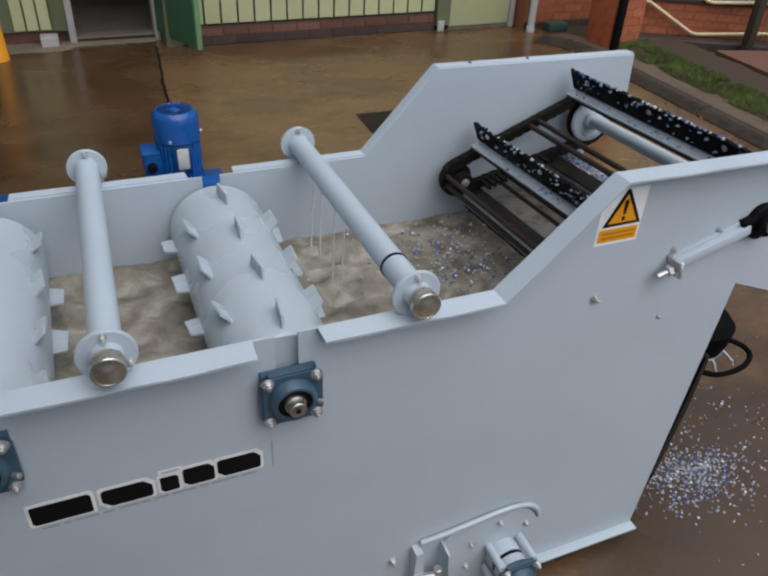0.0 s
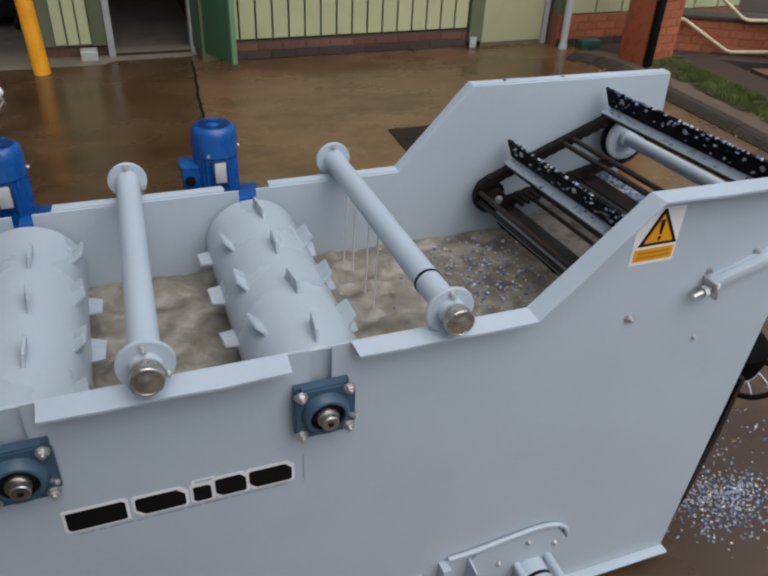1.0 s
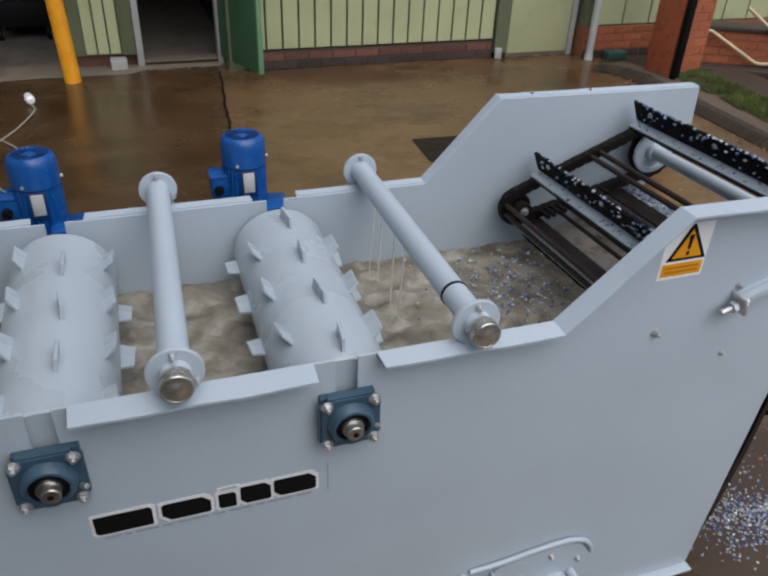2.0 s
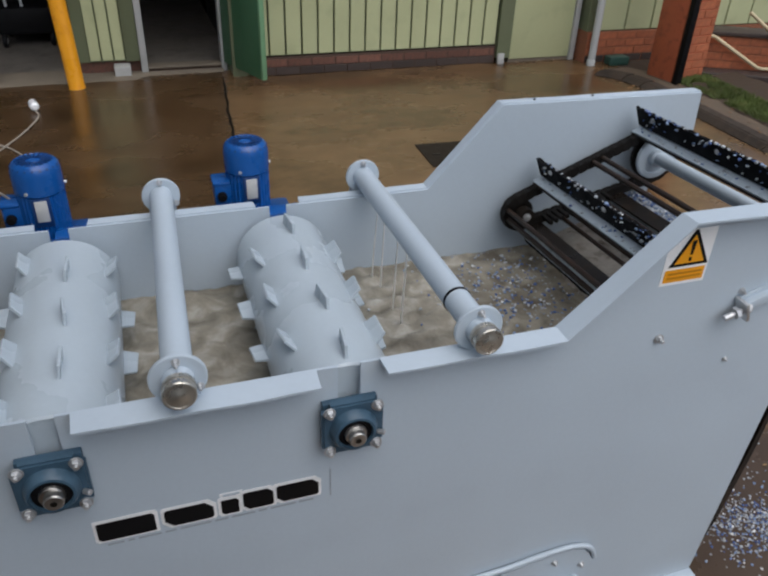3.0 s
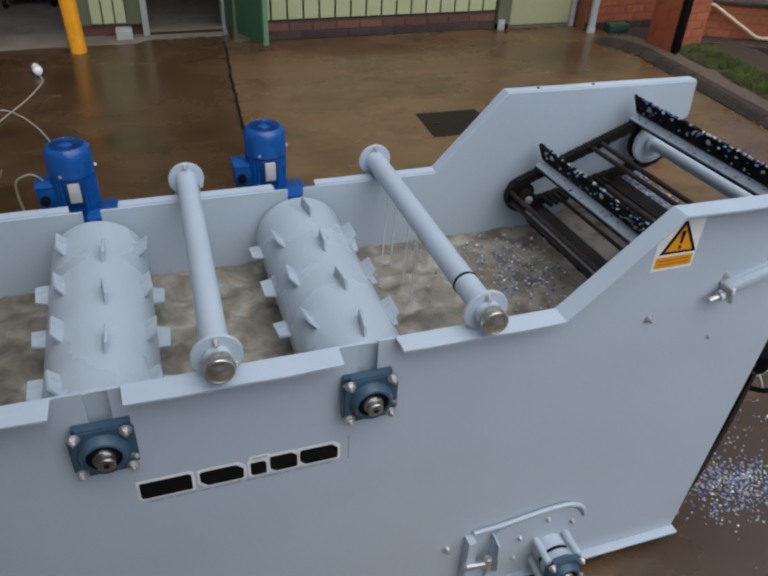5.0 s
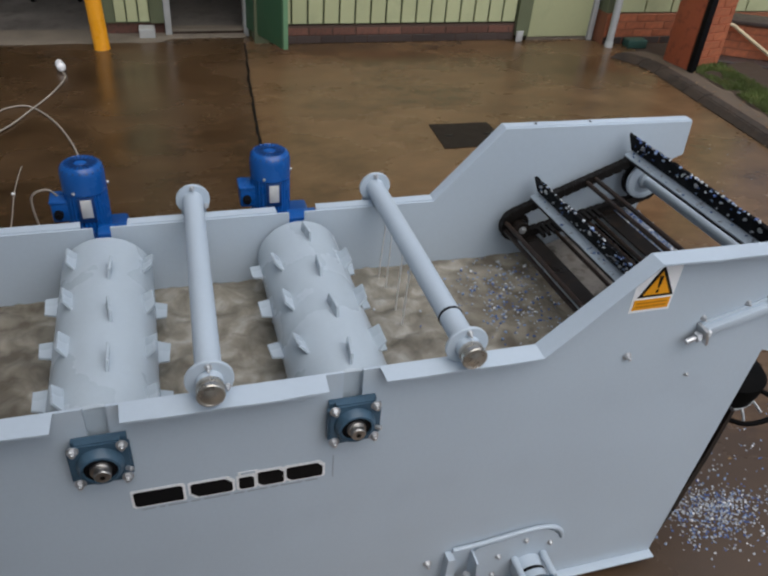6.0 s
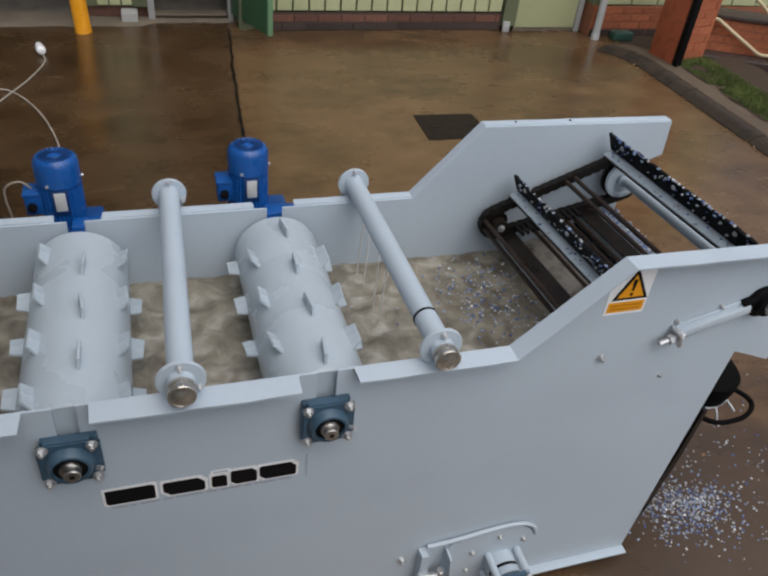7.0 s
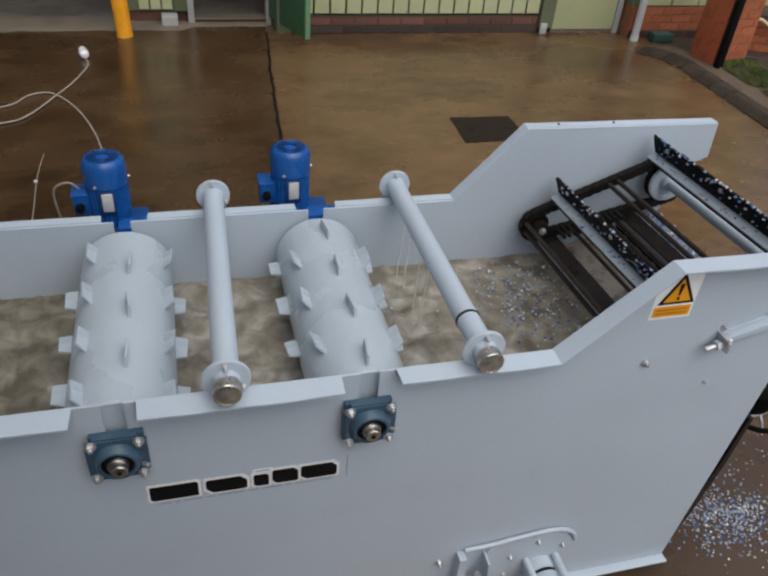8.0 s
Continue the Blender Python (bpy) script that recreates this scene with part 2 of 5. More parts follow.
def murky_water():
    m = bpy.data.materials.new("murky_water")
    m.use_nodes = True
    n, l = m.node_tree.nodes, m.node_tree.links
    b = n["Principled BSDF"]
    tc = n.new("ShaderNodeTexCoord")
    t = n.new("ShaderNodeTexNoise")
    t.inputs["Scale"].default_value, t.inputs["Detail"].default_value, t.inputs["Distortion"].default_value = 14, 9, 0.5
    l.new(tc.outputs["Object"], t.inputs["Vector"])
    ramp = n.new("ShaderNodeValToRGB")
    e = ramp.color_ramp.elements
    e[0].position, e[0].color = 0.22, (0.115, 0.100, 0.076, 1)
    e[1].position, e[1].color = 0.74, (0.48, 0.46, 0.41, 1)
    mid = ramp.color_ramp.elements.new(0.52)
    mid.color = (0.270, 0.248, 0.200, 1)
    sep = n.new("ShaderNodeSeparateXYZ")
    l.new(tc.outputs["Object"], sep.inputs[0])
    calm = n.new("ShaderNodeMapRange")
    calm.inputs["From Min"].default_value, calm.inputs["From Max"].default_value = 0.66, 0.98
    calm.inputs["To Min"].default_value, calm.inputs["To Max"].default_value = 0.0, -0.13
    l.new(sep.outputs["X"], calm.inputs["Value"])
    # shadow over the trough's left end, put into the water colour
    left_shade = n.new("ShaderNodeMapRange")
    left_shade.inputs["From Min"].default_value, left_shade.inputs["From Max"].default_value = -0.42, -0.28
    left_shade.inputs["To Min"].default_value, left_shade.inputs["To Max"].default_value = -0.15, 0.0
    l.new(sep.outputs["X"], left_shade.inputs["Value"])
    both = n.new("ShaderNodeMath")
    l.new(calm.outputs[0], both.inputs[0]), l.new(left_shade.outputs[0], both.inputs[1])
    foam_and_shade = n.new("ShaderNodeMath")
    l.new(t.outputs["Fac"], foam_and_shade.inputs[0]), l.new(both.outputs[0], foam_and_shade.inputs[1])
    l.new(foam_and_shade.outputs[0], ramp.inputs["Fac"]), l.new(ramp.outputs[0], b.inputs["Base Color"])
    b.inputs["Roughness"].default_value = 0.12
    b.inputs["IOR"].default_value = 1.33
    t2 = n.new("ShaderNodeTexNoise")
    t2.inputs["Scale"].default_value, t2.inputs["Detail"].default_value = 60, 5
    l.new(tc.outputs["Object"], t2.inputs["Vector"])
    bp = n.new("ShaderNodeBump")
    bp.inputs["Strength"].default_value, bp.inputs["Distance"].default_value = 0.6, 0.006
    l.new(t2.outputs["Fac"], bp.inputs["Height"]), l.new(bp.outputs[0], b.inputs["Normal"])
    return m


def pellet_material():
    m = bpy.data.materials.new("plastic_chips")
    m.use_nodes = True
    n, l = m.node_tree.nodes, m.node_tree.links
    b = n["Principled BSDF"]
    g = n.new("ShaderNodeNewGeometry")
    ramp = n.new("ShaderNodeValToRGB")
    ramp.color_ramp.interpolation = "CONSTANT"
    e = ramp.color_ramp.elements
    e[0].position, e[0].color = 0.0, (0.42, 0.45, 0.48, 1)
    e[1].position, e[1].color = 0.36, (0.22, 0.30, 0.46, 1)
    for p, c in ((0.58, (0.09, 0.14, 0.32, 1)), (0.8, (0.32, 0.34, 0.36, 1)), (0.95, (0.80, 0.82, 0.84, 1))):
        k = e.new(p)
        k.color = c
    l.new(g.outputs["Random Per Island"], ramp.inputs["Fac"]), l.new(ramp.outputs[0], b.inputs["Base Color"])
    b.inputs["Roughness"].default_value = 0.2
    return m


CONCRETE, WATER, CHIPS = wet_concrete(), murky_water(), pellet_material()
STREAM = bpy.data.materials.new("running_water")
STREAM.use_nodes = True
sb = STREAM.node_tree.nodes["Principled BSDF"]
sb.inputs["Base Color"].default_value = (0.9, 0.9, 0.88, 1)
sb.inputs["Transmission Weight"].default_value, sb.inputs["Roughness"].default_value, sb.inputs["IOR"].default_value = 0.45, 0.3, 1.33


# ---- mesh helpers ----
def mesh_of(bm, name, mat, smooth=None):
    me = bpy.data.meshes.new(name)
    bmesh.ops.recalc_face_normals(bm, faces=bm.faces[:])
    bm.to_mesh(me)
    bm.free()
    me.materials.append(mat)
    if smooth is not None:
        me.shade_smooth()
        me.set_sharp_from_angle(angle=radians(smooth))
    return me


def part(name, bm, mat, parent, label="", smooth=35):
    ob = new(name, bm if isinstance(bm, bpy.types.Mesh) else mesh_of(bm, name, mat, smooth))
    ob.parent = parent
    return tagged(ob, label)


def shared(name, me, m, parent):
    ob = new(name, me)
    ob.parent = parent
    ob.matrix_basis = m
    return ob


def thing(name, label, category, group="", at=(0, 0, 0), kind=""):
    ob = new(name)
    ob.location = at
    return tagged(ob, label, category, group, kind)


def box(bm, a, b, bevel=0.0, m=None):
    vs = [bm.verts.new((x, y, z)) for x in (a[0], b[0]) for y in (a[1], b[1]) for z in (a[2], b[2])]
    fs = [bm.faces.new([vs[i] for i in f]) for f in ((0, 1, 3, 2), (4, 6, 7, 5), (0, 4, 5, 1), (2, 3, 7, 6), (0, 2, 6, 4), (1, 5, 7, 3))]
    if bevel:
        es = list({e for f in fs for e in f.edges})
        r = bmesh.ops.bevel(bm, geom=es, offset=bevel, segments=2, affect="EDGES", profile=0.5)
        vs = list({v for f in r["faces"] for v in f.verts} | {v for v in vs if v.is_valid})
    if m is not None:
        bmesh.ops.transform(bm, matrix=m, verts=[v for v in vs if v.is_valid])
    return bm


def lathe(bm, profile, origin, axis, seg=32, caps=True):
    """Turns (radius, along) pairs about the axis through origin."""
    axis = Vector(axis).normalized()
    q = axis.to_track_quat("Z", "Y").to_matrix()
    rings = []
    for r, h in profile:
        ring = []
        for i in range(seg):
            a = 2 * math.pi * i / seg
            ring.append(bm.verts.new(Vector(origin) + q @ Vector((r * math.cos(a), r * math.sin(a), h))))
        rings.append(ring)
    for p, r in zip(rings, rings[1:]):
        for i in range(seg):
            bm.faces.new((p[i], p[(i + 1) % seg], r[(i + 1) % seg], r[i]))
    if caps:
        bm.faces.new(rings[0][::-1])
        bm.faces.new(rings[-1])
    return bm


def rod(bm, a, b, r, seg=16, bevel=0.0):
    a, b = Vector(a), Vector(b)
    h = (b - a).length
    prof = [(r, 0), (r, h)] if not bevel else [(r - bevel, 0), (r, bevel), (r, h - bevel), (r - bevel, h)]
    return lathe(bm, prof, a, b - a, seg)


def tube_path(bm, pts, r, seg=8):
    """A round bar along a smoothed line of points."""
    pts = [Vector(p) for p in pts]
    fine = []
    for i in range(len(pts) - 1):
        p0, p1, p2, p3 = pts[max(i - 1, 0)], pts[i], pts[i + 1], pts[min(i + 2, len(pts) - 1)]
        for k in range(6):
            t = k / 6
            fine.append(0.5 * ((2 * p1) + (p2 - p0) * t + (2 * p0 - 5 * p1 + 4 * p2 - p3) * t * t + (3 * p1 - p0 - 3 * p2 + p3) * t ** 3))
    fine.append(pts[-1])
    rings = []
    for i, p in enumerate(fine):
        d = (fine[min(i + 1, len(fine) - 1)] - fine[max(i - 1, 0)]).normalized()
        side = d.cross(Vector((0.13, 0.21, 0.97))).normalized()
        up = side.cross(d)
        rings.append([bm.verts.new(p + r * (math.cos(2 * math.pi * k / seg) * side + math.sin(2 * math.pi * k / seg) * up)) for k in range(seg)])
    for p, q in zip(rings, rings[1:]):
        for i in range(seg):
            bm.faces.new((p[i], p[(i + 1) % seg], q[(i + 1) % seg], q[i]))
    bm.faces.new(rings[0][::-1]), bm.faces.new(rings[-1])
    return bm


def plate(bm, outline, y0, y1, bevel=0.0):
    """A sheet in the upright plane: outline of (x, z), between two depths."""
    f = bm.faces.new([bm.verts.new((x, y0, z)) for x, z in outline])
    r = bmesh.ops.extrude_face_region(bm, geom=[f])
    vs = [v for v in r["geom"] if isinstance(v, bmesh.types.BMVert)]
    bmesh.ops.translate(bm, verts=vs, vec=(0, y1 - y0, 0))
    return bm


def slab(bm, outline, z0, z1):
    f = bm.faces.new([bm.verts.new((x, y, z0)) for x, y in outline])
    r = bmesh.ops.extrude_face_region(bm, geom=[f])
    bmesh.ops.translate(bm, verts=[v for v in r["geom"] if isinstance(v, bmesh.types.BMVert)], vec=(0, 0, z1 - z0))
    return bm


def hex_bolt(bm, at, axis=(0, -1, 0), r=0.011, h=0.010, washer=0.015, tip=0.0):
    at, axis = Vector(at), Vector(axis).normalized()
    lathe(bm, [(washer, 0), (washer, 0.0025)], at, axis, 18)
    lathe(bm, [(r, 0.0025), (r, h * 0.8), (r * 0.86, h)], at, axis, 6)
    if tip:
        lathe(bm, [(r * 0.5, h), (r * 0.5, h + tip - 0.001), (r * 0.4, h + tip)], at, axis, 12)
    return bm


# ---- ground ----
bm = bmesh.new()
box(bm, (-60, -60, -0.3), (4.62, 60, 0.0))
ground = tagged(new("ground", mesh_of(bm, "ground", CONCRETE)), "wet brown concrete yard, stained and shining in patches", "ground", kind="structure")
bm = bmesh.new()
box(bm, (4.622, -60, -0.3), (60, 60, -0.002))
tagged(new("ground_garden", mesh_of(bm, "ground_garden", SOIL)), "dark bare soil beyond the yard's kerb", "ground", kind="structure")

RIM = 1.102
FAR = 0.708
T = 0.006

# ---- the washing machine ----
washer = thing("gravel_washer", "grey-painted steel washing machine with open trough on wet concrete", "machine")


def side_outline(bend, top, end, low, notch, foot, rim_end, slots, left=-0.80, low_left=0.055):
    pts = [(left, low_left), (left, RIM)]
    for s in slots:
        pts += [(s - 0.023, RIM), (s - 0.023, 1.015), (s + 0.023, 1.015), (s + 0.023, RIM)]
    return pts + [(rim_end, RIM), (bend, top), (end, top - 0.008), (end + 0.006, low), notch, foot]


DRUMS = (-0.202, 0.350)
near_pts = side_outline(1.050, 1.338, 1.655, 0.914, (1.524, 0.967), (1.459, 0.055), 0.800, DRUMS)
far_pts = side_outline(0.992, 1.3345, 1.660, 1.208, (1.560, 1.165), (1.459, 0.055), 0.783, DRUMS)


def bars_between(pts, y0, y1, wave=0.0, thick=0.005):
    """A folded lip over a line of (x, z) points, from depth y0 out to y1, slightly uneven."""
    bm = bmesh.new()
    rows = []
    for (xa, za), (xb, zb) in zip(pts, pts[1:]):
        n = max(2, int(math.hypot(xb - xa, zb - za) / 0.03))
        for k in range(n + 1):
            if rows and k == 0:
                continue
            t = k / n
            x, z = xa + (xb - xa) * t, za + (zb - za) * t
            w = wave * noise.noise(Vector((x * 9, y1 * 5, 0.3)))
            rows.append([bm.verts.new(v) for v in ((x, y0, z), (x, y1, z - abs(w) * 0.6 + w), (x, y1, z - thick - abs(w) * 0.6 + w), (x, y0, z - thick))])
    for p, q in zip(rows, rows[1:]):
        for i in range(4):
            bm.faces.new((p[i], q[i], q[(i + 1) % 4], p[(i + 1) % 4]))
    bm.faces.new(rows[0][::-1]), bm.faces.new(rows[-1])
    return bm


def lip(pts, y0, y1, chamfer=0.012, wave=0.002):
    bm = bars_between(pts, y0, y1, wave)
    ends = sorted({round(v.co.x, 4) for v in bm.verts})
    for v in bm.verts:
        if abs(v.co.y - y1) < 1e-5 and chamfer:
            if abs(v.co.x - ends[0]) < 1e-3:
                v.co.x += chamfer
            elif abs(v.co.x - ends[-1]) < 1e-3:
                v.co.x -= chamfer
    return bm


for word, pts, y0, y1, out in (("near", near_pts, 0.0, T, -1), ("far", far_pts, FAR, FAR + T, 1)):
    bm = bmesh.new()
    plate(bm, pts, y0, y1)
    panel = part("side_panel", bm, GREY, washer, "grey-painted steel side panel", smooth=20)
    yb = y0 if out < 0 else y1
    ye = yb + out * (0.057 if out < 0 else 0.031)
    rim_end, bend, top, end = (0.800, 1.050, 1.338, 1.655) if out < 0 else (0.783, 0.996, 1.334, 1.660)
    z = RIM + 0.004
    near = out < 0
    for run in ([(-0.80, z), (-0.279 if near else -0.256, z)], [(-0.153 if near else -0.134, z), (0.284 if near else 0.291, z)]):
        part("top_flange", lip(run, yb, ye, chamfer=0.003, wave=0.003 if near else 0.001), GREY, panel)
    up = [(0.410, z), (rim_end, z), (bend - 0.004, top + 0.004), (end, top - 0.004)]
    part("upper_flange", lip(up, yb, yb + out * (0.050 if near else 0.031), chamfer=0.003, wave=0.003 if near else 0.001), GREY, panel)
    bm = bmesh.new()
    box(bm, (-0.80, min(yb, yb + out * 0.030), 0.047), (1.462, max(yb, yb + out * 0.030), 0.055), 0.001)
    part("foot_flange", bm, GREY, panel)
    bm = bmesh.new()
    ys = sorted((yb - out * 0.012, yb - out * 0.062))
    box(bm, (-0.78, ys[0], 0.0), (1.42, ys[1], 0.060), 0.003)
    part("skid", bm, DARK, washer, "dark steel skid under the machine")

for x, z in ((0.905, 1.228), (1.10, 1.335), (1.29, 1.333)):
    bm = bmesh.new()
    hex_bolt(bm, (x, FAR + T + 0.016, z), (0, 0, 1), r=0.0035, h=0.005, washer=0.005)
    part("flange_bolt", bm, CHAIN, washer)

# trough end and bottom plates
bm = bmesh.new()
box(bm, (-0.80, T, 0.0), (-0.794, FAR, RIM))
part("end_panel", bm, GREY, washer)
# end panel coloured dark and bowed out for the shadow band beside the side panel
bm = bmesh.new()
plate(bm, [(1.440, 0.05), (1.470, 0.05), (1.518, 0.25), (1.550, 0.50), (1.562, 0.70), (1.548, 0.70), (1.530, 0.50), (1.495, 0.25)], T + 0.012, FAR - 0.012)
part("sloping_end_panel", bm, DARK, washer)
bm = bmesh.new()
box(bm, (-0.79, T, 0.55), (1.40, FAR, 0.56))
part("trough_floor", bm, BED, washer)


# rotor drums with blades
def blade_mesh():
    bm = bmesh.new()
    h, a, b, t = 0.032, 0.039, 0.030, 0.0035
    prof = [(-a, -0.012), (a, -0.012), (b * 0.95, h), (-b, h * 0.92)]
    vs0 = [bm.verts.new((-t - 0.002 * (i > 1), y, z)) for i, (y, z) in enumerate(prof)]
    vs1 = [bm.verts.new((t - 0.002 * (i > 1), y, z)) for i, (y, z) in enumerate(prof)]
    bm.faces.new(vs0), bm.faces.new(vs1[::-1])
    for i in range(4):
        bm.faces.new((vs0[i], vs1[i], vs1[(i + 1) % 4], vs0[(i + 1) % 4]))
    bmesh.ops.bevel(bm, geom=bm.edges[:], offset=0.001, segments=1, affect="EDGES")
    return mesh_of(bm, "blade", GREY_WET, 30)


BLADE = blade_mesh()
R_DRUM, Z_DRUM = 0.124, 0.962
for d, cx in enumerate(DRUMS):
    bm = bmesh.new()
    lathe(bm, [(R_DRUM - 0.004, 0), (R_DRUM, 0.004), (R_DRUM, 0.662), (R_DRUM - 0.004, 0.666)], (cx, 0.022, Z_DRUM), (0, 1, 0), 64)
    drum = part("rotor_drum", bm, GREY_WET, washer, "wet grey steel drum with welded blades")
    for row in range(8):
        ang = radians(45 * row + (4 if d else 11))
        for k in range(4):
            y = 0.075 + 0.177 * k + (0.088 if (row + d) % 2 == 0 else 0.0)
            if y > 0.665:
                continue
            twist = (7 if (row + k) % 2 else -3) + random.uniform(-3, 3)
            m = pose(cx, y, Z_DRUM) @ Matrix.Rotation(ang, 4, "Y") @ pose(0, 0, R_DRUM, random.uniform(-2, 2), 0, twist)
            shared("blade", BLADE, m, drum)
    bm = bmesh.new()
    rod(bm, (cx, -0.070, 0.967), (cx, FAR + 0.04, 0.967), 0.0175, 24, 0.002)
    shaft = part("shaft", bm, STEEL, washer, "bright turned steel shaft end")
    bm = bmesh.new()
    lathe(bm, [(0.004, -0.001), (0.006, 0.0015)], (cx, -0.070, 0.967), (0, -1, 0), 12)
    part("centre_mark", bm, CHAIN, shaft)


# flange bearings
def bearing(center, parent, half=0.063, name="flange_bearing"):
    x, y, z = center
    bm = bmesh.new()
    box(bm, (x - half, y - 0.016, z - half), (x + half, y, z + half), 0.0)
    bmesh.ops.bevel(bm, geom=[e for e in bm.edges if abs(e.verts[0].co.y - e.verts[1].co.y) > 0.01], offset=0.018, segments=4, affect="EDGES")
    bmesh.ops.bevel(bm, geom=[e for e in bm.edges if all(v.co.y < y - 0.01 for v in e.verts)], offset=0.004, segments=2, affect="EDGES")
    lathe(bm, [(0.050, 0.010), (0.047, 0.026), (0.041, 0.036), (0.036, 0.037), (0.034, 0.028)], (x, y, z), (0, -1, 0), 40, caps=False)
    body = part(name, bm, PETROL, parent, "blue-grey cast square flange bearing")
    bm = bmesh.new()
    lathe(bm, [(0.0355, 0.026), (0.034, 0.031), (0.022, 0.031)], (x, y, z), (0, -1, 0), 32)
    part("seal", bm, RUBBER, body)
    bm = bmesh.new()
    lathe(bm, [(0.0225, 0.026), (0.0225, 0.036), (0.0210, 0.039)], (x, y, z), (0, -1, 0), 32)
    part("inner_ring", bm, STEEL, body)
    for sx in (-1, 1):
        for sz in (-1, 1):
            bm = bmesh.new()
            hex_bolt(bm, (x + sx * 0.0485, y - 0.016, z + sz * 0.0505), r=0.0095, h=0.011, washer=0.0125, tip=0.006)
            part("bolt", bm, ZINC, body)
    bm = bmesh.new()
    rod(bm, (x + 0.050, y - 0.020, z - 0.018), (x + 0.062, y - 0.030, z - 0.015), 0.0055, 12, 0.001)
    part("grease_nipple", bm, ZINC, body)
    return body


for cx in DRUMS:
    unit = bearing((cx - 0.004 * (cx < 0), -0.016, 0.967), washer)
    bm = bmesh.new()
    box(bm, (cx - 0.058, -0.0155, 0.909), (cx + 0.054, -0.0004, 1.025), 0.002)
    part("packing_plate", bm, PETROL, unit)


# spray pipes across the trough
def spray_pipe(cx, z, ring_at, drift):
    made = [o.name for o in bpy.data.objects]
    bm = bmesh.new()
    rod(bm, (cx, -0.040, z), (cx, 0.780, z), 0.0285, 40)
    pipe = part("spray_pipe", bm, GREY, washer, "grey-painted spray pipe with capped end")
    for y, rd in ((-0.022, 0.051), (0.752, 0.048)):
        bm = bmesh.new()
        lathe(bm, [(rd - 0.002, 0), (rd, 0.0015), (rd, 0.0075), (rd - 0.002, 0.009)], (cx, y, z), (0, 1, 0), 48)
        part("pipe_disc", bm, GREY, pipe)
        bm = bmesh.new()
        plate(bm, [(cx - 0.036, RIM + 0.003), (cx + 0.036, RIM + 0.003), (cx + 0.030, z - 0.020), (cx - 0.030, z - 0.020)], y + 0.0095, y + 0.016)
        part("saddle", bm, GREY, pipe)
        bm = bmesh.new()
        hex_bolt(bm, (cx, y, z + 0.038), (0, -1, 0), r=0.006, h=0.008, washer=0.008, tip=0.008)
        part("bolt", bm, ZINC, pipe)
        bm = bmesh.new()
        hex_bolt(bm, (cx + 0.036, y, z - 0.022), (0, -1, 0), r=0.006, h=0.008, washer=0.008, tip=0.006)
        part("bolt", bm, ZINC, pipe)
    bm = bmesh.new()
    lathe(bm, [(0.029, 0), (0.0295, 0.003), (0.0295, 0.010), (0.027, 0.011), (0.027, 0.015), (0.030, 0.016), (0.030, 0.028), (0.0285, 0.030), (0.025, 0.0305), (0.0242, 0.0298), (0.012, 0.0302), (0.010, 0.0315)],
          (cx, -0.040, z), (0, -1, 0), 40)
    part("end_cap", bm, BRASS, pipe, "dull metal screwed end cap")
    bm = bmesh.new()
    lathe(bm, [(0.024, 0), (0.026, 0.002), (0.024, 0.006)], (cx, 0.780, z), (0, 1, 0), 24)
    part("hose_stub", bm, CHAIN, pipe)
    if ring_at:
        bm = bmesh.new()
        lathe(bm, [(0.0288, 0), (0.0305, 0.001), (0.0305, 0.006), (0.0288, 0.007)], (cx, ring_at, z), (0, 1, 0), 40)
        part("joint_ring", bm, RUBBER, pipe)
    # the pipe lies slightly askew and falls towards the far side
    for o in [o for o in bpy.data.objects if o.name not in made]:
        for v in o.data.vertices:
            f = (v.co.y + 0.04) / 0.82
            v.co.x += drift * f
            v.co.z -= 0.010 * f


spray_pipe(0.033, 1.155, None, 0.022)
spray_pipe(0.608, 1.153, 0.085, -0.006)

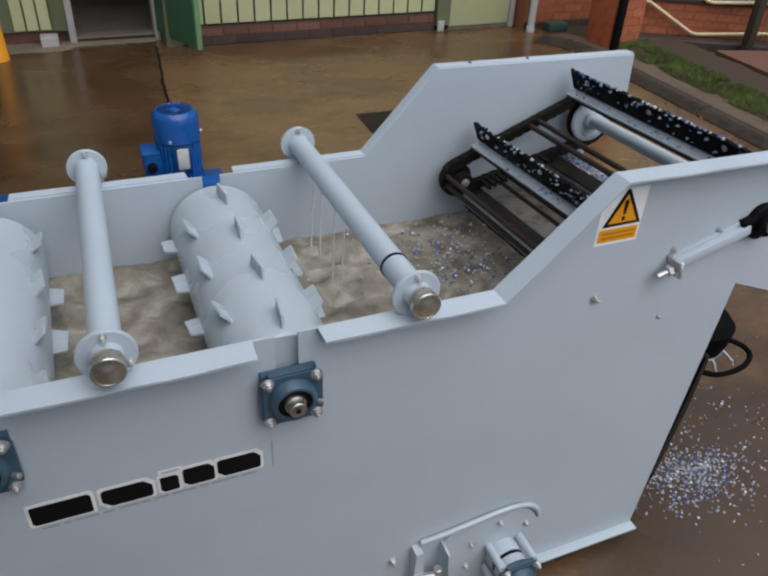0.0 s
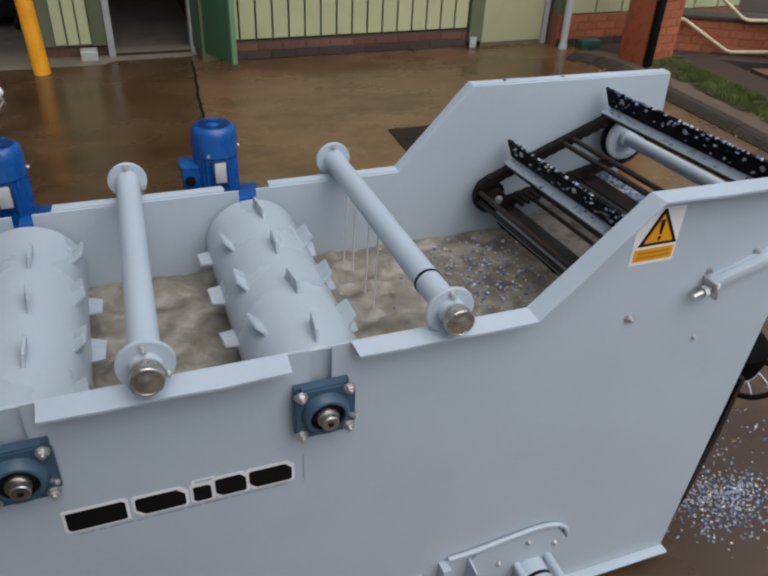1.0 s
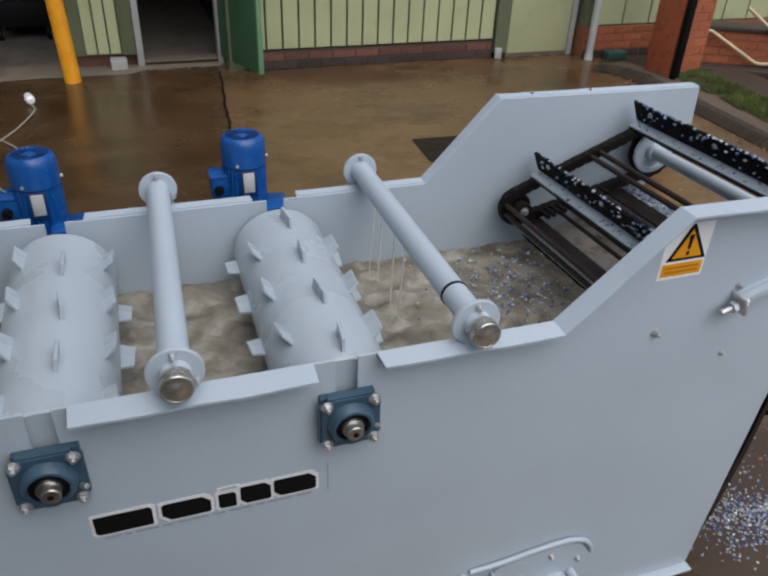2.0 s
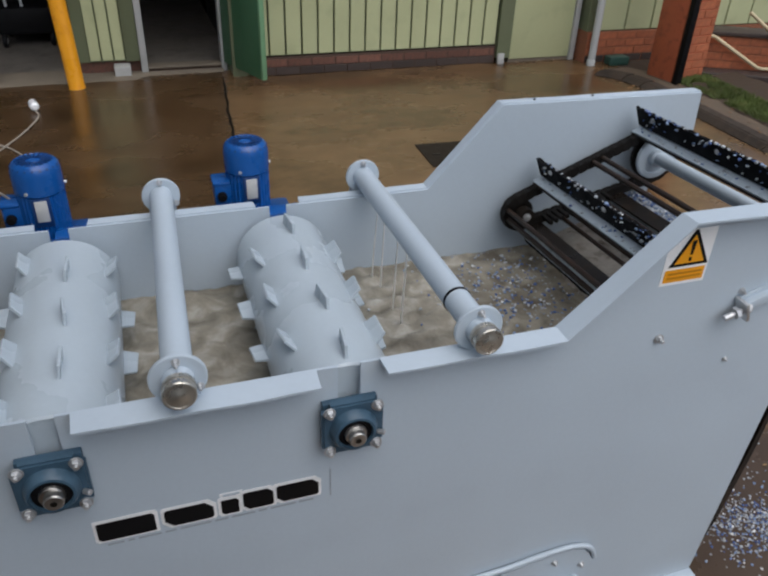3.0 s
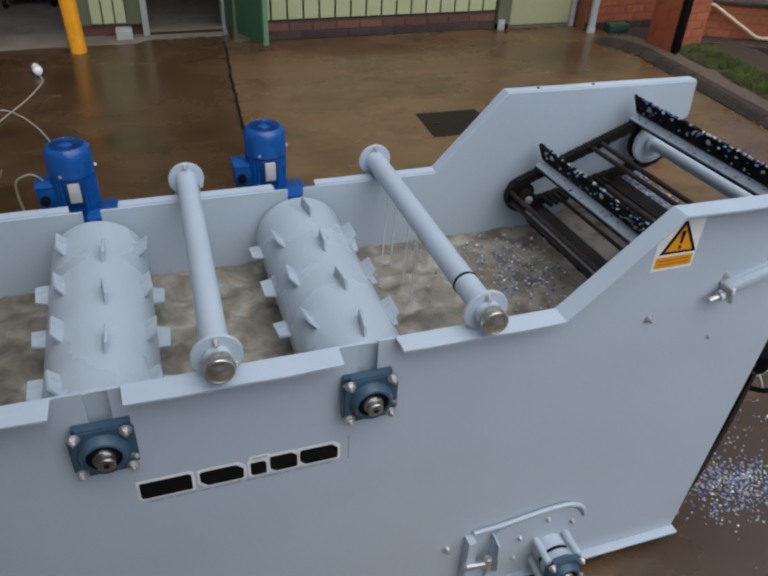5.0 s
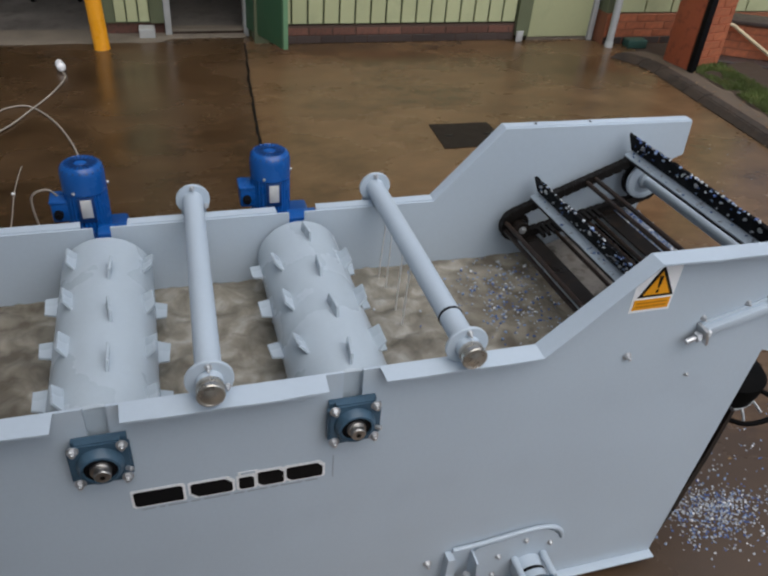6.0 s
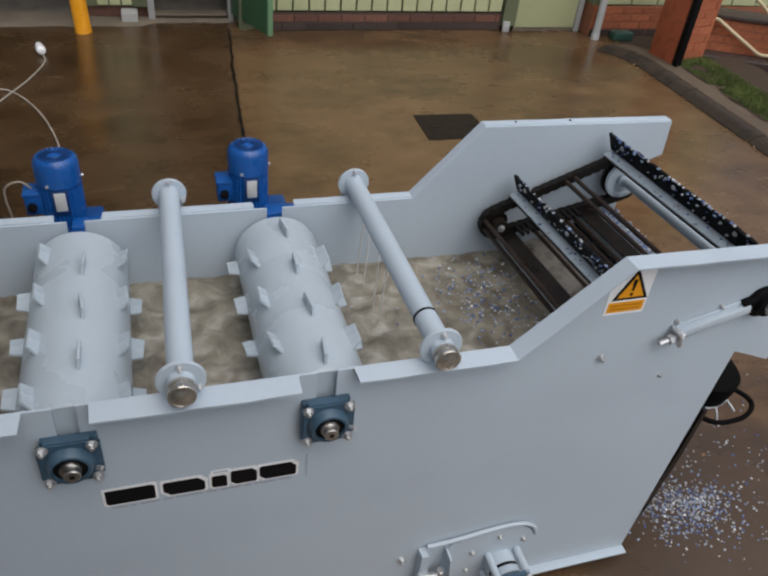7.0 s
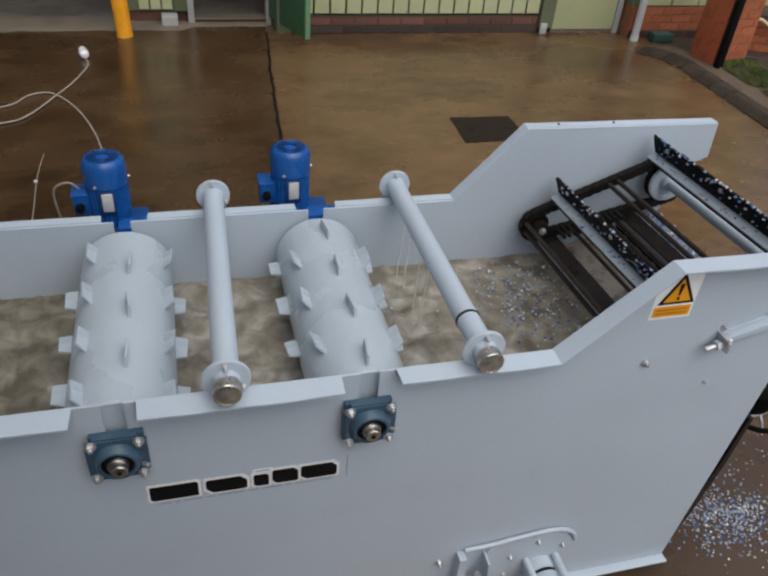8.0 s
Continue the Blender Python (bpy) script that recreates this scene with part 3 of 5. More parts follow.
# drive motors behind the far panel
def motor(cx, dx, drop):
    y = 0.862
    z0 = 1.045
    bm = bmesh.new()
    box(bm, (dx - 0.065, FAR + T + 0.012, 0.90), (dx + 0.065, y + 0.055, 1.030), 0.012)
    lathe(bm, [(0.055, 0), (0.055, 0.02), (0.045, 0.03)], (dx, FAR + T + 0.030, 0.968), (0, -1, 0), 32)
    gear = part("gearbox", bm, BLUE_DARK, washer, "blue-painted worm gearbox")
    bm = bmesh.new()
    box(bm, (dx - 0.018, FAR + 0.035, 1.040), (dx + 0.075, FAR + 0.095, 1.062), 0.006)
    box(bm, (dx - 0.020, FAR + 0.008, 1.00), (dx + 0.022, FAR + 0.090, 1.050), 0.006)
    part("torque_arm", bm, BLUE, gear)
    bm = bmesh.new()
    lathe(bm, [(0.066, 1.024), (0.066, 1.036), (0.060, 1.040), (0.0600, 1.050), (0.0600, 1.162)], (cx, y, 0), (0, 0, 1), 120)
    for v in bm.verts:
        if 1.045 < v.co.z < 1.17:
            d = Vector((v.co.x - cx, v.co.y - y))
            k = round((math.atan2(d.y, d.x) % (2 * math.pi)) / (2 * math.pi) * 120)
            if k % 4 < 2:
                v.co.x, v.co.y = cx + d.x * 0.93, y + d.y * 0.93
    bmesh.ops.translate(bm, verts=bm.verts[:], vec=(0, 0, -0.004))
    body = part("motor", bm, BLUE, washer, "blue-painted finned electric motor")
    bm = bmesh.new()
    lathe(bm, [(0.059, 1.160), (0.0615, 1.162), (0.0615, 1.214), (0.0595, 1.226), (0.0545, 1.236), (0.047, 1.2415), (0.045, 1.2395), (0.014, 1.238), (0.012, 1.241)], (cx, y, 0), (0, 0, 1), 48)
    cowl = part("fan_cowl", bm, BLUE, body)
    # dark bars stand in for the shade inside the cowl's open slots
    for k in range(20):
        bm = bmesh.new()
        a = 2 * math.pi * k / 20
        box(bm, (0.019, -0.0022, 1.2385), (0.046, 0.0022, 1.2420), 0, pose(cx, y, 0) @ Matrix.Rotation(a, 4, "Z"))
        box(bm, (-0.009, -0.0022, -0.001), (0.009, 0.0022, 0.0012), 0, pose(cx, y, 0) @ Matrix.Rotation(a, 4, "Z") @ pose(0.0525, 0, 1.2345, 0, 42, 0))
        part("vent_slot", bm, BLUE_DEEP, cowl)
    bm = bmesh.new()
    box(bm, (cx - 0.098, y - 0.032, 1.068), (cx - 0.050, y + 0.032, 1.132), 0.006)
    box(bm, (cx - 0.101, y - 0.035, 1.127), (cx - 0.052, y + 0.035, 1.139), 0.005)
    tbox = part("terminal_box", bm, BLUE, body)
    bm = bmesh.new()
    lathe(bm, [(0.013, 0), (0.013, 0.012), (0.009, 0.013), (0.009, 0.020)], (cx - 0.078, y - 0.033, 1.098), (0, -1, 0), 16)
    part("cable_gland", bm, BLACK, tbox)
    bm = bmesh.new()
    box(bm, (-0.015, -0.0635, 1.094), (0.015, -0.0585, 1.152), 0.001, pose(cx, y, 0) @ Matrix.Rotation(radians(2), 4, "Z"))
    part("nameplate", bm, PLATE, body, "blank grey metal nameplate")
    # flat dark plate drawn for the recess round the nameplate
    bm = bmesh.new()
    box(bm, (-0.023, -0.0610, 1.078), (0.023, -0.0530, 1.159), 0.001, pose(cx, y, 0) @ Matrix.Rotation(radians(2), 4, "Z"))
    part("nameplate_recess", bm, BLUE_DEEP, body)
    for a in (95, 215, 335):
        bm = bmesh.new()
        c, s = math.cos(radians(a - 90)), math.sin(radians(a - 90))
        hex_bolt(bm, (cx + 0.0615 * c, y + 0.0615 * s, 1.172), (c, s, 0), r=0.004, h=0.006, washer=0.005)
        part("screw", bm, ZINC, cowl)
    body.location.z -= drop
    return body


motor(-0.243, DRUMS[0], 0.010)
motor(0.295, DRUMS[1], 0.006)

# ---- chain conveyor in the raised end ----
TAIL, HEADS, R_T, R_H = (1.066, 1.022), (1.490, 1.162), 0.047, 0.080
SPAN = math.hypot(HEADS[0] - TAIL[0], HEADS[1] - TAIL[1])
LINE = math.atan2(HEADS[1] - TAIL[1], HEADS[0] - TAIL[0])
TAPER = math.asin((R_H - R_T) / SPAN)
RUN, SLOPE = SPAN * math.cos(TAPER), LINE + TAPER
ARC_H, ARC_T = R_H * (math.pi + 2 * TAPER), R_T * (math.pi - 2 * TAPER)
LOOP = 2 * RUN + ARC_H + ARC_T
CY0, CY1 = 0.045, 0.660
SKEW, RISE = 0.035, 0.030


def on_loop(s):
    """Place and outward direction on the chain loop, s metres on from the tail's top."""
    s %= LOOP
    up, down = SLOPE + math.pi / 2, LINE - TAPER - math.pi / 2
    if s < RUN:
        return TAIL[0] + R_T * math.cos(up) + s * math.cos(SLOPE), TAIL[1] + R_T * math.sin(up) + s * math.sin(SLOPE), SLOPE
    s -= RUN
    if s < ARC_H:
        a = up - s / R_H
        return HEADS[0] + R_H * math.cos(a), HEADS[1] + R_H * math.sin(a), a - math.pi / 2
    s -= ARC_H
    if s < RUN:
        h = down - math.pi / 2
        return HEADS[0] + R_H * math.cos(down) + s * math.cos(h), HEADS[1] + R_H * math.sin(down) + s * math.sin(h), h
    s -= RUN
    a = down - s / R_T
    return TAIL[0] + R_T * math.cos(a), TAIL[1] + R_T * math.sin(a), a - math.pi / 2


def shear(bm):
    for v in bm.verts:
        v.co.x += SKEW * (CY1 - v.co.y)
        v.co.z += RISE * (CY1 - v.co.y)
    return bm


def at_loop(s):
    x, z, a = on_loop(s)
    return pose(x, 0, z) @ Matrix.Rotation(-a, 4, "Y")


LINKS = 88
for y in (CY0, CY1):
    bm = bmesh.new()
    for k in range(LINKS):
        m = at_loop((k + 0.5) * LOOP / LINKS)
        w = 0.006 if k % 2 else 0.011
        for sgn in (-1, 1):
            box(bm, (-0.0105, y + sgn * w - 0.0015, -0.016), (0.0105, y + sgn * w + 0.0015, 0.012 + 0.002 * (k % 2)), 0, m)
        box(bm, (-0.0085, y - 0.011, -0.014), (0.0085, y + 0.011, 0.011), 0, m)
    part("drive_chain", shear(bm), CHAIN, washer, "dark wet steel roller chain", smooth=None)
    for (cx, cz), rs in ((TAIL, R_T - 0.008), (HEADS, R_H - 0.008)):
        bm = bmesh.new()
        lathe(bm, [(rs, -0.004), (rs, 0.004)], (cx, y, cz), (0, 1, 0), 36)
        part("sprocket", shear(bm), CHAIN, washer)
    side = 1 if y < 0.3 else -1
    bm = bmesh.new()
    lathe(bm, [(0.068, 0), (0.068, 0.006), (0.064, 0.009), (0.052, 0.009), (0.050, 0.003)], (HEADS[0], y + side * 0.018, HEADS[1]), (0, side, 0), 40)
    lathe(bm, [(0.028, 0.004), (0.028, 0.018), (0.024, 0.020)], (HEADS[0], y + side * 0.018, HEADS[1]), (0, side, 0), 30)
    part("sprocket_guard_disc", shear(bm), GREY, washer, "grey disc on the head shaft")
    bm = bmesh.new()
    lathe(bm, [(0.024, 0), (0.024, 0.03)], (TAIL[0], y + side * 0.012, TAIL[1]), (0, side, 0), 28)
    hub = part("tail_hub", shear(bm), DARK, washer)
    bm = bmesh.new()
    hex_bolt(bm, (TAIL[0] + SKEW * (CY1 - y), y + side * 0.042, TAIL[1]), (0, side, 0), r=0.009, h=0.010, washer=0.013)
    part("bolt", bm, ZINC, hub)
bm = bmesh.new()
rod(bm, (HEADS[0], CY0 + 0.01, HEADS[1]), (HEADS[0], CY1 - 0.01, HEADS[1]), 0.0195, 30)
part("head_shaft", shear(bm), GREY, washer, "grey-painted conveyor head shaft")


def flight(s):
    m = at_loop(s)
    bm = bmesh.new()
    box(bm, (-0.036, CY0 - 0.02, 0.014), (0.008, CY1 + 0.020, 0.019), 0, m)
    box(bm, (0.003, CY0 - 0.02, 0.019), (0.008, CY1 + 0.020, 0.060), 0, m)
    # added dark strip: puts shade on the flight's inner face along the return run
    shade_strip = bmesh.new()
    box(shade_strip, (-0.038, CY0 - 0.018, 0.006), (0.010, CY1 + 0.018, 0.0135), 0, m)
    bar = part("flight_bar", shear(bm), GREY_WET, washer, "grey angle flight bar with a black rubber strip", smooth=None)
    part("backing_strap", shear(shade_strip), DARK, bar, "added dark strip for the flight's shaded inner face", smooth=None)
    bm = bmesh.new()
    n = 60
    rows = []
    for k in range(n + 1):
        y = CY0 - 0.022 + (CY1 + 0.046 - CY0) * k / n
        h = 0.081 + 0.005 * noise.noise(Vector((y * 30, s * 7, 0))) + random.uniform(-0.0035, 0.0035)
        rows.append([bm.verts.new(m @ Vector(v)) for v in ((-0.007, y, 0.022), (-0.007, y, h), (0.0015, y, h), (0.0015, y, 0.022))])
    for p, q in zip(rows, rows[1:]):
        for i in range(4):
            bm.faces.new((p[i], q[i], q[(i + 1) % 4], p[(i + 1) % 4]))
    bm.faces.new(rows[0][::-1]), bm.faces.new(rows[-1])
    part("rubber_strip", shear(bm), RUBBER, bar, "black rubber scraper strip")
    for y in (CY0 + 0.05, (CY0 + CY1) / 2, CY1 - 0.05):
        bm = bmesh.new()
        hex_bolt(bm, m @ Vector((-0.007, y, 0.062)), m.to_3x3() @ Vector((-1, 0, 0)), r=0.006, h=0.005, washer=0.008)
        part("bolt", shear(bm), ZINC, bar)


S0 = 0.105
SPOTS = tuple(S0 + k * LOOP / 4 + (0.0, 0.010, 0.105, 0.060)[k] for k in range(4))
for k in range(4):
    flight(SPOTS[k])
    for off in (0.0, 0.030):
        m = at_loop(S0 + (k + 0.45) * LOOP / 4 + off)
        bm = bmesh.new()
        rod(bm, m @ Vector((0, CY0, 0.0)), m @ Vector((0, CY1, 0.0)), 0.0075, 12)
        part("cross_rod", shear(bm), RUST, washer, "rusty conveyor cross rod")

for off in (0.235, 0.300, 0.335):
    m = at_loop(RUN + ARC_H + off)
    bm = bmesh.new()
    rod(bm, m @ Vector((0, CY0, -0.004)), m @ Vector((0, CY1, -0.004)), 0.0065, 12)
    part("cross_rod", shear(bm), RUST, washer, "rusty conveyor cross rod")

# bed plate, cross members and lips under the chain
bm = bmesh.new()
plate(bm, [(1.08, 0.845), (1.535, 1.011), (1.535, 1.003), (1.08, 0.837)], T + 0.002, FAR - 0.002)
part("bed_plate", bm, WETBED, washer, "wet grey bed plate under the chain")
bm = bmesh.new()
box(bm, (-0.020, CY0 + 0.02, -0.124), (0.014, CY1 - 0.02, -0.118), 0, at_loop(0.03))
part("cross_plate", shear(bm), DARK, washer, "dark wet cross plate")
bm = bmesh.new()
for k in range(12):
    m = at_loop(0.06 + k * 0.018)
    box(bm, (-0.005, CY1 - 0.060, -0.100 - 0.002 * k), (0.005, CY1 - 0.012, -0.086 - 0.002 * k), 0, m)
part("chain_tensioner_rack", shear(bm), CHAIN, washer, smooth=None)

# take-up slide and bearing on the near panel
SL = math.atan2(1.140 - 1.072, 1.490 - 1.270)
bm = bmesh.new()
mt = pose(1.262, 0, 1.078) @ Matrix.Rotation(-SL, 4, "Y")
box(bm, (0.015, -0.024, -0.014), (0.225, -0.0005, 0.012), 0.003, mt)
box(bm, (0.015, -0.008, 0.010), (0.225, -0.0005, 0.022), 0.002, mt)
slide = part("take_up_slide", bm, GREY, washer, "grey take-up slide on the panel")
bm = bmesh.new()
box(bm, (0.004, -0.042, -0.024), (0.013, -0.0005, 0.026), 0.002, mt)
part("lug", bm, ZINC, slide)
bm = bmesh.new()
rod(bm, mt @ Vector((-0.042, -0.024, -0.001)), mt @ Vector((0.030, -0.024, -0.001)), 0.0075, 16, 0.001)
part("threaded_rod", bm, ZINC, slide)
bm = bmesh.new()
for px in (-0.004, 0.022):
    lathe(bm, [(0.014, 0), (0.014, 0.010)], mt @ Vector((px, -0.024, 0.0)), mt.to_3x3() @ Vector((-1, 0, 0)), 6)
part("lock_nut", bm, ZINC, slide)
for px, pz in ((0.022, 0.034), (0.150, 0.026)):
    bm = bmesh.new()
    hex_bolt(bm, mt @ Vector((px, -0.0005, pz)), r=0.006, h=0.008, washer=0.009, tip=0.006)
    part("bolt", bm, ZINC, slide)
bm = bmesh.new()
hc = Vector((1.520, 0, 1.152))
lathe(bm, [(0.046, 0.0005), (0.046, 0.014), (0.042, 0.018), (0.030, 0.020), (0.030, 0.034), (0.024, 0.036)], hc, (0, -1, 0), 40)
box(bm, (0.205, -0.020, -0.020), (0.250, -0.0006, 0.026), 0.003, mt)
tb = part("take_up_bearing", bm, RUBBER, slide, "black round take-up bearing")
bm = bmesh.new()
rod(bm, hc + Vector((0, -0.030, 0)), hc + Vector((0, -0.052, 0)), 0.0165, 24, 0.002)
part("shaft_end", bm, STEEL, tb)

bm = bmesh.new()
box(bm, (0.305, -0.003, 0.020), (0.385, -0.0004, 0.044), 0.0, mt)
part("slot_strip", bm, SAGE_DARK, slide, "dark olive strip over the slide's slot")

# loose bolts on the panel
for x, z, r in ((1.077, 1.021, 0.009), (1.294, 0.918, 0.005), (0.616, 0.268, 0.010)):
    bm = bmesh.new()
    hex_bolt(bm, (x, -0.0003, z), r=r, h=r, washer=r * 1.35, tip=r)
    part("bolt", bm, ZINC, washer)

# inspection cover with its stand-off bearing, low on the near panel
bm = bmesh.new()
cov = [(0.758, 0.0), (0.758, 0.285), (0.775, 0.308), (0.930, 0.334), (0.985, 0.334), (1.025, 0.318), (1.050, 0.285), (1.072, 0.230), (1.072, 0.013)]
plate(bm, [(x, max(z, 0.014)) for x, z in cov], -0.012, -0.0006)
cover = part("access_cover", bm, GREY, washer, "grey cover plate with a stand-off bearing")
bm = bmesh.new()
tube_path(bm, [(0.690, -0.010, 0.322), (0.775, -0.012, 0.329), (0.850, -0.012, 0.339), (0.930, -0.012, 0.348), (0.985, -0.012, 0.347), (1.028, -0.012, 0.332), (1.054, -0.011, 0.302), (1.066, -0.008, 0.268)], 0.0075, 12)
part("cover_lip", bm, GREY, cover)
bm = bmesh.new()
plate(bm, [(0.668, 0.016), (0.668, 0.308), (0.690, 0.308), (0.700, 0.16), (0.690, 0.016)], -0.034, -0.0007)
part("guard_cheek", bm, GREY, cover)
bm = bmesh.new()
vs = [(0.756, -0.0009, 0.290), (0.756, -0.050, 0.285), (0.768, -0.050, 0.16), (0.756, -0.0009, 0.10)]
f = bm.faces.new([bm.verts.new(v) for v in vs])
r = bmesh.ops.extrude_face_region(bm, geom=[f])
bmesh.ops.translate(bm, verts=[v for v in r["geom"] if isinstance(v, bmesh.types.BMVert)], vec=(0.006, 0, 0))
part("guard_fin", bm, GREY, cover)
bm = bmesh.new()
rod(bm, (0.660, -0.040, 0.215), (0.735, -0.040, 0.200), 0.012, 16, 0.003)
rod(bm, (0.735, -0.040, 0.230), (0.735, -0.040, 0.17), 0.012, 16, 0.003)
part("drain_valve", bm, ZINC, cover, "small bright drain valve")
for x, z in ((0.934, 0.297), (1.024, 0.258), (0.850, 0.240), (0.843, 0.147)):
    bm = bmesh.new()
    hex_bolt(bm, (x, -0.012, z), r=0.0075, h=0.008, washer=0.010, tip=0.004)
    part("bolt", bm, ZINC, cover)
BX, BZ = 0.958, 0.162
for sx in (-1, 1):
    for sz in (-1, 1):
        bm = bmesh.new()
        rod(bm, (BX + sx * 0.050, -0.012, BZ + sz * 0.048), (BX + sx * 0.050, -0.098, BZ + sz * 0.048), 0.012, 20, 0.003)
        part("stand_off", bm, GREY, cover)
bm = bmesh.new()
lathe(bm, [(0.053, 0.0), (0.053, 0.034), (0.050, 0.037), (0.044, 0.038), (0.044, 0.048), (0.050, 0.049), (0.052, 0.052), (0.052, 0.074)], (BX, -0.012, BZ), (0, -1, 0), 40)
part("gland_housing", bm, GREY, cover)
bm = bmesh.new()
lathe(bm, [(0.0485, 0.0), (0.0485, 0.010)], (BX, -0.0505, BZ), (0, -1, 0), 40)
part("gland_gap", bm, BLACK, cover)
bearing((BX, -0.098, BZ), cover, 0.060)
bm = bmesh.new()
rod(bm, (BX, -0.09, BZ), (BX, -0.165, BZ), 0.0175, 24, 0.002)
part("shaft_end", bm, STEEL, cover)

# warning sign: a yellow triangle over a yellow text panel
sign = tagged(new("warning_sign"), "white warning sticker with a black-edged yellow triangle")
sign.parent = washer
def sheet(name, pts, lift, mat, parent, label=""):
    bm = bmesh.new()
    plate(bm, pts, -lift, -lift + 0.0006)
    return part(name, bm, mat, parent, label, smooth=None)


def sg(u, v):
    return 1.035 + 0.114 * u, 1.166 + 0.134 * v


sheet("sign_backing", [sg(0, 0), sg(1, 0), sg(1, 1), sg(0.30, 1), sg(0, 0.72)], 0.0012, WHITE, sign)
sheet("triangle_border", [sg(0.10, 0.34), sg(0.98, 0.34), sg(0.56, 0.985), sg(0.50, 0.985)], 0.0022, BLACK, sign)
sheet("triangle_field", [sg(0.21, 0.395), sg(0.865, 0.395), sg(0.53, 0.90)], 0.0032, YELLOW, sign)
sheet("exclamation_stroke", [sg(0.505, 0.545), sg(0.555, 0.545), sg(0.58, 0.80), sg(0.48, 0.80)], 0.0042, BLACK, sign)
sheet("exclamation_dot", [sg(0.50, 0.435), sg(0.56, 0.435), sg(0.56, 0.505), sg(0.50, 0.505)], 0.0042, BLACK, sign)
sheet("text_panel", [sg(0.06, 0.06), sg(0.95, 0.06), sg(0.95, 0.29), sg(0.06, 0.29)], 0.0022, YELLOW, sign)
for v in (0.12, 0.20):
    sheet("print_bar", [sg(0.13, v), sg(0.88, v), sg(0.88, v + 0.035), sg(0.13, v + 0.035)], 0.0032, OCHRE, sign)

# maker's mark as plain black blocks on white, with a faint print line below
mark = tagged(new("maker_mark"), "plain black block mark edged in white")
mark.parent = washer
MX, MZ, MW, MH = -0.160, 0.768, 0.448, 0.050


def block(u0, u1, v0, v1, lift, mat, grow=0.0, cut=0.0, name="mark_block"):
    x0, x1, z0, z1 = MX + u0 * MW - grow, MX + u1 * MW + grow, MZ + v0 * MH - grow, MZ + v1 * MH + grow
    k = 0.006 + cut
    sheet(name, [(x0 + k, z0), (x1 - k * 0.3, z0), (x1, z0 + k * 0.3), (x1, z1 - k), (x1 - k, z1), (x0 + k * 0.3, z1), (x0, z1 - k * 0.3), (x0, z0 + k)], lift, mat, mark)


BLOCKS = ((0.0, 0.245, 0, 1, 0), (0.285, 0.50, 0.0, 0.93, 0.010), (0.535, 0.615, 0, 0.82, 0), (0.635, 0.775, 0.0, 0.98, 0.006), (0.79, 0.99, 0.0, 0.96, 0.008))
for b in BLOCKS:
    block(*b[:4], 0.0010 + 0.00012 * BLOCKS.index(b), WHITE, 0.0065, b[4], "mark_edge")
for b in BLOCKS:
    block(*b[:4], 0.0032 + 0.00012 * BLOCKS.index(b), BLACK, 0.0, b[4])
def bar(name, u0, u1, v0, v1, lift, mat):
    x0, x1, z0, z1 = MX + u0 * MW, MX + u1 * MW, MZ + v0 * MH, MZ + v1 * MH
    sheet(name, [(x0, z0), (x1, z0), (x1, z1), (x0, z1)], lift, mat, mark)


bar("mark_edge", 0.532, 0.635, 1.00, 1.22, 0.0024, WHITE)
bar("mark_gap", 0.546, 0.622, 1.05, 1.16, 0.0034, GREY)
u = 0.03
for w in (0.07, 0.03, 0.10, 0.05, 0.14, 0.06, 0.11, 0.04, 0.12, 0.07):
    bar("print_word", u, u + w, -0.34, -0.24, 0.0012, PRINT)
    u += w + 0.016
sheet("print_line", [(0.309, 0.752), (0.3115, 0.752), (0.3115, 0.832), (0.309, 0.832)], 0.0012, PRINT, mark)

# ---- water in the trough ----
JETS = (0.64, 0.58, 0.47, 0.40)


def water_sheet():
    x0, x1, y0, y1, z = -0.79, 1.30, T + 0.001, FAR - 0.001, 0.872
    nx, ny = 240, 90
    verts, faces = [], []
    for i in range(nx + 1):
        for j in range(ny + 1):
            x, y = x0 + (x1 - x0) * i / nx, y0 + (y1 - y0) * j / ny
            h = 0.008 * noise.noise(Vector((x * 11, y * 11, 0))) + 0.006 * noise.noise(Vector((x * 27, y * 27, 3))) + 0.003 * noise.noise(Vector((x * 60, y * 60, 7)))
            for yj in JETS:
                d = math.hypot(x - 0.604, y - yj)
                h += 0.006 * math.cos(d * 95) * math.exp(-d * 16)
            verts.append((x, y, z + h * (0.7 if x > 0.8 else 1.0)))
    for i in range(nx):
        for j in range(ny):
            a = i * (ny + 1) + j
            faces.append((a, a + ny + 1, a + ny + 2, a + 1))
    me = bpy.data.meshes.new("wash_water")
    me.from_pydata(verts, [], faces)
    me.materials.append(WATER)
    me.shade_smooth()
    return tagged(new("wash_water", me), "churning muddy brown water filling the trough", "water", kind="stuff")


water_sheet()
jets = thing("water_jets", "thin clear streams falling from a spray pipe", "water", kind="stuff")
for y in JETS:
    bm = bmesh.new()
    dx = random.uniform(-0.006, 0.003)
    tube_path(bm, [(0.613, y, 1.131), (0.610 + dx * 0.3, y, 1.05), (0.606 + dx, y, 0.95), (0.604 + dx, y, 0.866)], 0.0021, 6)
    part("stream", bm, STREAM, jets)


